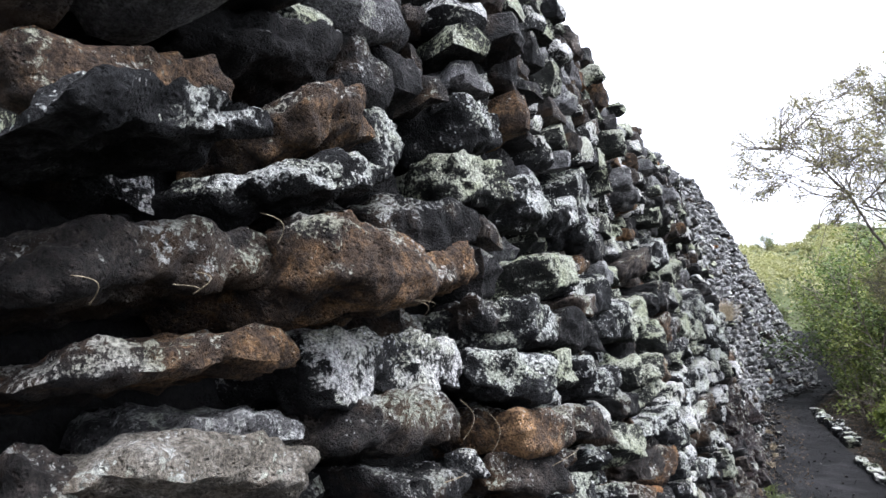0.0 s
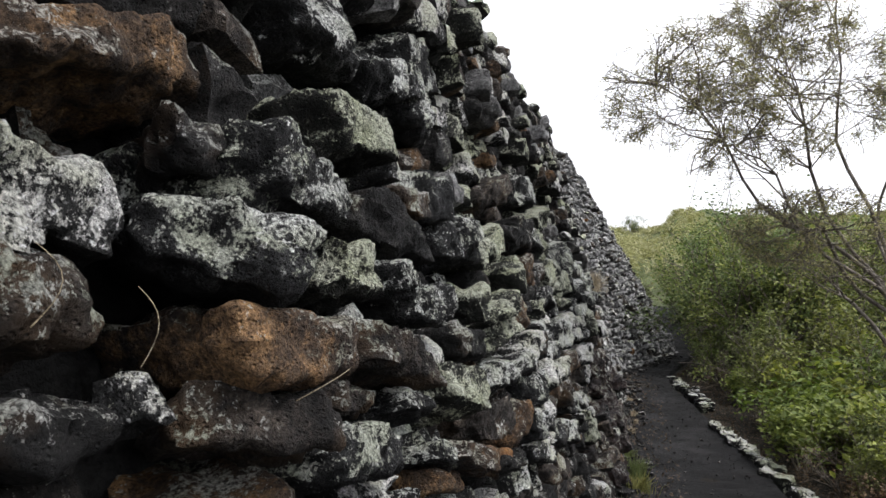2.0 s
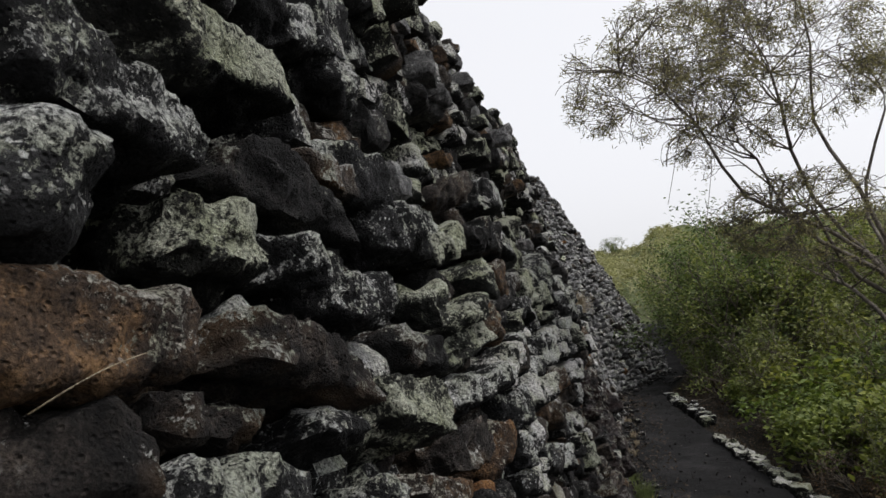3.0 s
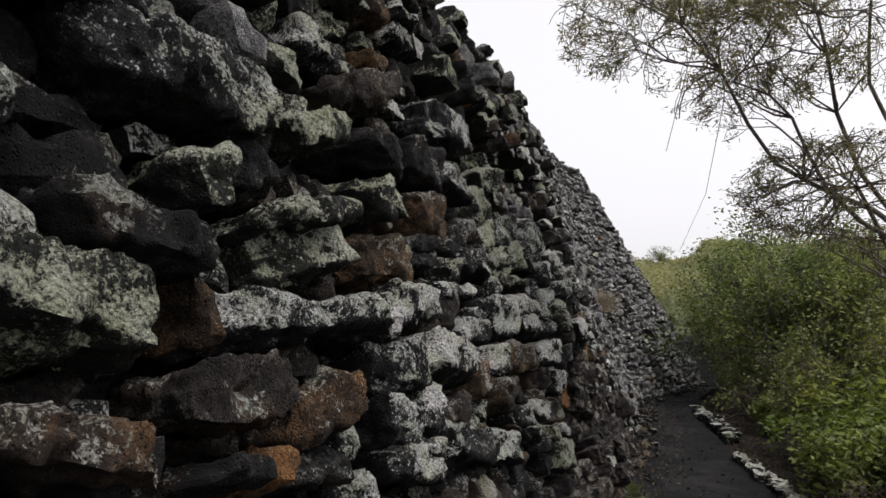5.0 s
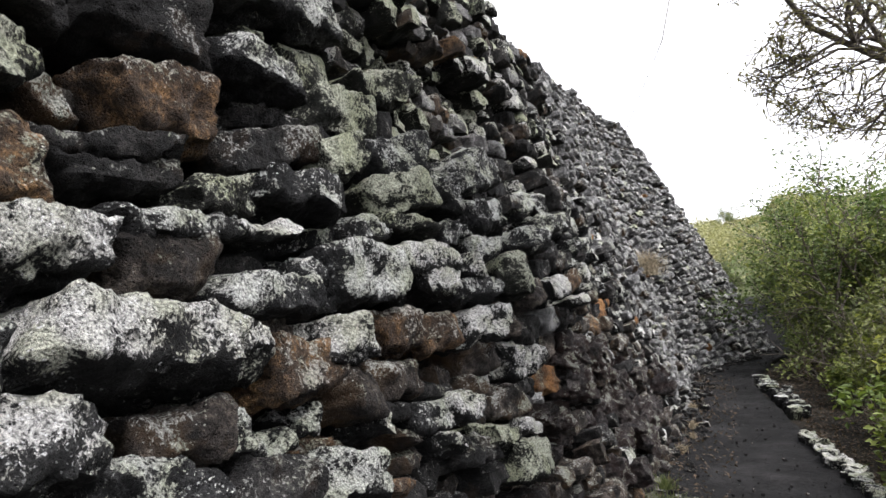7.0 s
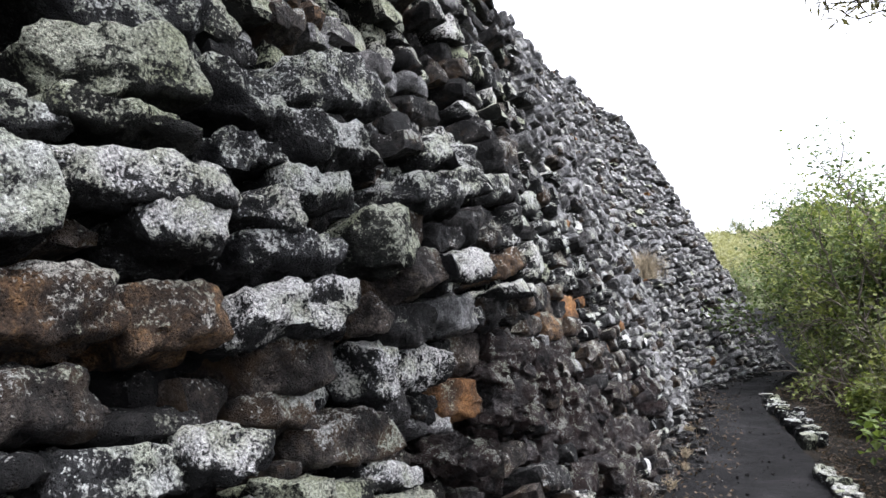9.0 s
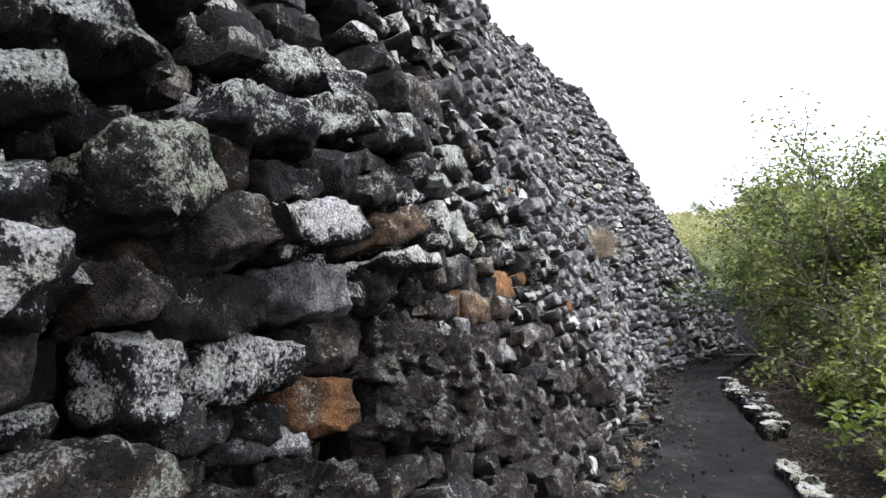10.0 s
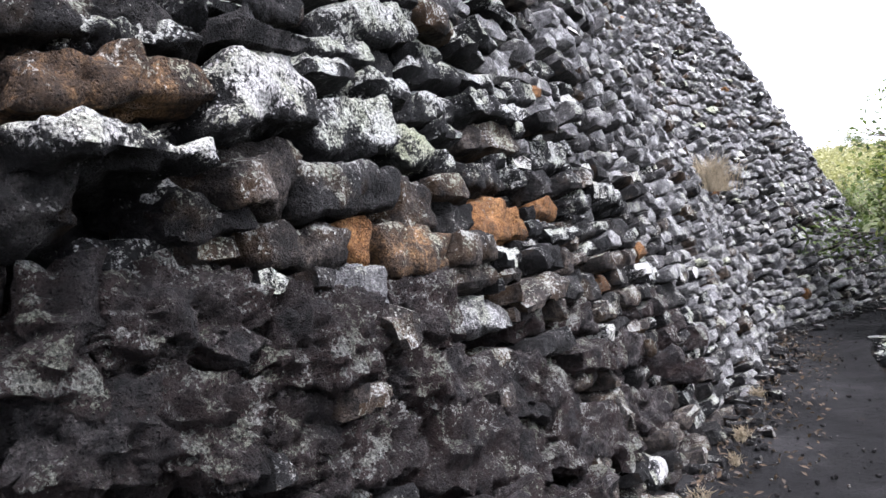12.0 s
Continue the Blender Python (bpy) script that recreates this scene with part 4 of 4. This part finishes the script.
# ---- the hill's scrub ----
def scrub():
    r = np.random.default_rng(77)
    pts = []
    for _ in range(760):
        y = r.uniform(27, 74)
        x = r.uniform(2.6 + 0.03 * (y - 27), 26 + 0.5 * y) if r.random() < 0.65 else r.uniform(-5, 5)
        if y < 46 and path_edges(y)[0] - 0.6 < x < path_edges(y)[1] + 0.5:
            continue
        if x < 2 and y < 32:
            continue
        s = r.uniform(0.4, 1.7) * (0.4 if y > 50 else 1)
        z = float(ground_z(x, y))
        n = 230 if y < 45 else 130
        ball = r.normal(size=(n, 3)) * (0.55 * s, 0.55 * s, 0.32 * s) * r.uniform(0.7, 1.3, 3) + (x, y, z + 0.5 * s)
        pts.append(ball)
    pts = np.concatenate(pts)
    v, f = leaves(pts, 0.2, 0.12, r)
    ob = new("scrub", mesh_from("scrub", v, f, [M_LEAF_HILL_HAZE], flat=True))
    tagged(ob, "low green scrub covering the far hillside, paled by painted haze", "scrub", kind="stuff")


scrub()


# ---- grass tufts, dead stalks ----
def tuft(x, y, z, size, blades, seed, mat, label, name="grass_tuft"):
    r = np.random.default_rng(seed)
    lines = []
    for _ in range(blades):
        a, lean = r.uniform(0, 2 * math.pi), r.uniform(0.1, 1.0)
        h = size * r.uniform(0.5, 1.1)
        bx, by = r.normal(0, size * 0.22, 2)
        o = np.array((bx, by, 0))
        d = np.array((math.cos(a) * lean, math.sin(a) * lean, 0))
        lines.append([(o, 0.0028), (o + d * h * 0.25 + (0, 0, h * 0.5), 0.0024), (o + d * h * 0.7 + (0, 0, h * (0.9 - 0.3 * lean)), 0.001)])
    v, f = tubes(lines, 3)
    ob = new(name, mesh_from(name, v, f, [mat]))
    ob.location = (x, y, z)
    return tagged(ob, label, "grass")


for j, (x, y, s, n) in enumerate([(0.12, 9.2, 0.3, 260), (0.2, 8.7, 0.24, 160), (0.05, 10.0, 0.2, 120), (0.1, 7.4, 0.25, 160)]):
    tuft(x, y, float(path_z(y)) - 0.02, s, n, 500 + j, M_GRASS, "yellow-green grass tuft at the foot of the wall")
for j, (x, y, s, n) in enumerate([(0.12, 11.4, 0.11, 60), (0.15, 12.6, 0.13, 70), (0.1, 13.8, 0.12, 70), (0.18, 12.1, 0.09, 50)]):
    tuft(x, y, float(path_z(y)) - 0.01, s, n, 520 + j, M_STRAW, "dry straw-coloured grass at the foot of the wall")
at, turn = wall_frame(17.2, 1.15)
tuft(at.x + 0.1, 17.2, 1.0, 0.6, 520, 540, M_STRAW, "dry tan bush growing out of the stone wall", "dry_bush")


def scatter():
    """Cinders and grit on the path and the litter on its verge."""
    r = np.random.default_rng(9)
    vs, fs, at = [], [], 0
    u, f = box_template((2, 2, 2))
    ball = u / np.linalg.norm(u, axis=1)[:, None]
    for _ in range(1200):
        y = 8.4 + 13 * r.random() ** 1.4
        a, b = path_edges(y)
        x = a + 0.25 + (b - a - 0.2) * (r.random() if r.random() < 0.35 else r.choice((r.beta(1, 5), r.beta(5, 1))))
        s = 0.004 + 0.014 * r.random() ** 3
        vs.append(ball * s * r.uniform(0.6, 1.3, 3) * (1 + 0.25 * vnoise(ball * 2.0 + r.uniform(0, 90), 3))[:, None] + (x, y, float(path_z(y)) + 0.004))
        fs.append(f + at)
        at += len(u)
    ob = new("cinders", mesh_from("cinders", np.concatenate(vs), np.concatenate(fs), [ROCK["bare"]], flat=True))
    tagged(ob, "loose lava cinders strewn over the path", "gravel", kind="stuff")
    rubble = []
    for j in range(320):
        y = 7.6 + 13.5 * r.random()
        s = 0.03 + 0.09 * r.random() ** 2
        x = float(foot(y)) + 0.02 + 0.3 * r.random() ** 2
        w, g = stone_shape((s * r.uniform(0.9, 1.6), s, s * r.uniform(0.5, 0.9)), 7000 + j, 0.03)
        rubble.append((w + (x, y, float(path_z(y)) + s * 0.2), g))
    vs, fs, at = [], [], 0
    for w, g in rubble:
        vs.append(w)
        fs.append(g + at)
        at += len(w)
    ob = new("rubble", mesh_from("rubble", np.concatenate(vs), np.concatenate(fs), [ROCK["bare"]], crisp=36))
    tagged(ob, "small broken lava rubble along the foot of the wall", "rubble", kind="stuff")
    n = 9000
    y = 8.2 + 14 * r.random(n)
    x = path_edges(y)[1] + 0.1 + 2.2 * r.random(n) ** 1.5
    p = np.stack([x, y, ground_z(x, y) + 0.012], 1)
    y = 7.5 + 9.5 * r.random(1000)
    x = foot(y) + 0.05 + 0.6 * r.random(1000) ** 2
    p = np.concatenate([p, np.stack([x, y, path_z(y) + 0.025], 1)])
    v, f = leaves(p, 0.05, 0.025, r)
    ob = new("leaf_litter", mesh_from("leaf_litter", v, f, [M_LEAF_RUST], flat=True))
    tagged(ob, "brown fallen leaves under the bushes", "leaf litter", kind="stuff")


scatter()


def stalk(y, z, length, angle, seed):
    """A dead grass stem caught between the stones."""
    r = np.random.default_rng(seed)
    at, turn = wall_frame(y, z)
    a = radians(angle)
    way = np.array(turn.col[0]) * math.cos(a) + np.array(turn.col[2]) * math.sin(a)
    side = np.array(turn.col[2]) * math.cos(a) - np.array(turn.col[0]) * math.sin(a)
    out = np.array(turn.col[1])
    curl = r.uniform(-0.12, 0.12)
    line = []
    for k in range(9):
        u = k / 8
        line.append((way * length * u + side * length * curl * math.sin(math.pi * u) + out * (0.0 + 0.03 * math.sin(3 * u)), 0.0009 * (1 - 0.5 * u)))
    v, f = tubes([line], 5)
    ob = new("dry_stalk", mesh_from("dry_stalk", v, f, [M_STRAW]))
    ob.location = np.array(at) + out * 0.06
    return tagged(ob, "thin dry grass stalk stuck between lava stones", "stalk", "dead stalks in the wall")


for j, (y, z, length, angle) in enumerate([(0.54, 1.8, 0.04, 125), (0.7, 1.81, 0.04, 163), (0.7, 1.81, 0.03, 80), (0.9, 1.89, 0.06, 129), (1.32, 1.79, 0.1, -12), (1.32, 1.79, 0.06, -41), (1.45, 1.47, 0.09, 79), (1.32, 1.41, 0.08, -1), (1.6, 1.41, 0.1, 83), (1.89, 1.33, 0.11, 23), (4.27, 1.17, 0.08, 25), (1.41, 1.78, 0.11, 166)]):
    stalk(y, z, length, angle, 700 + j)
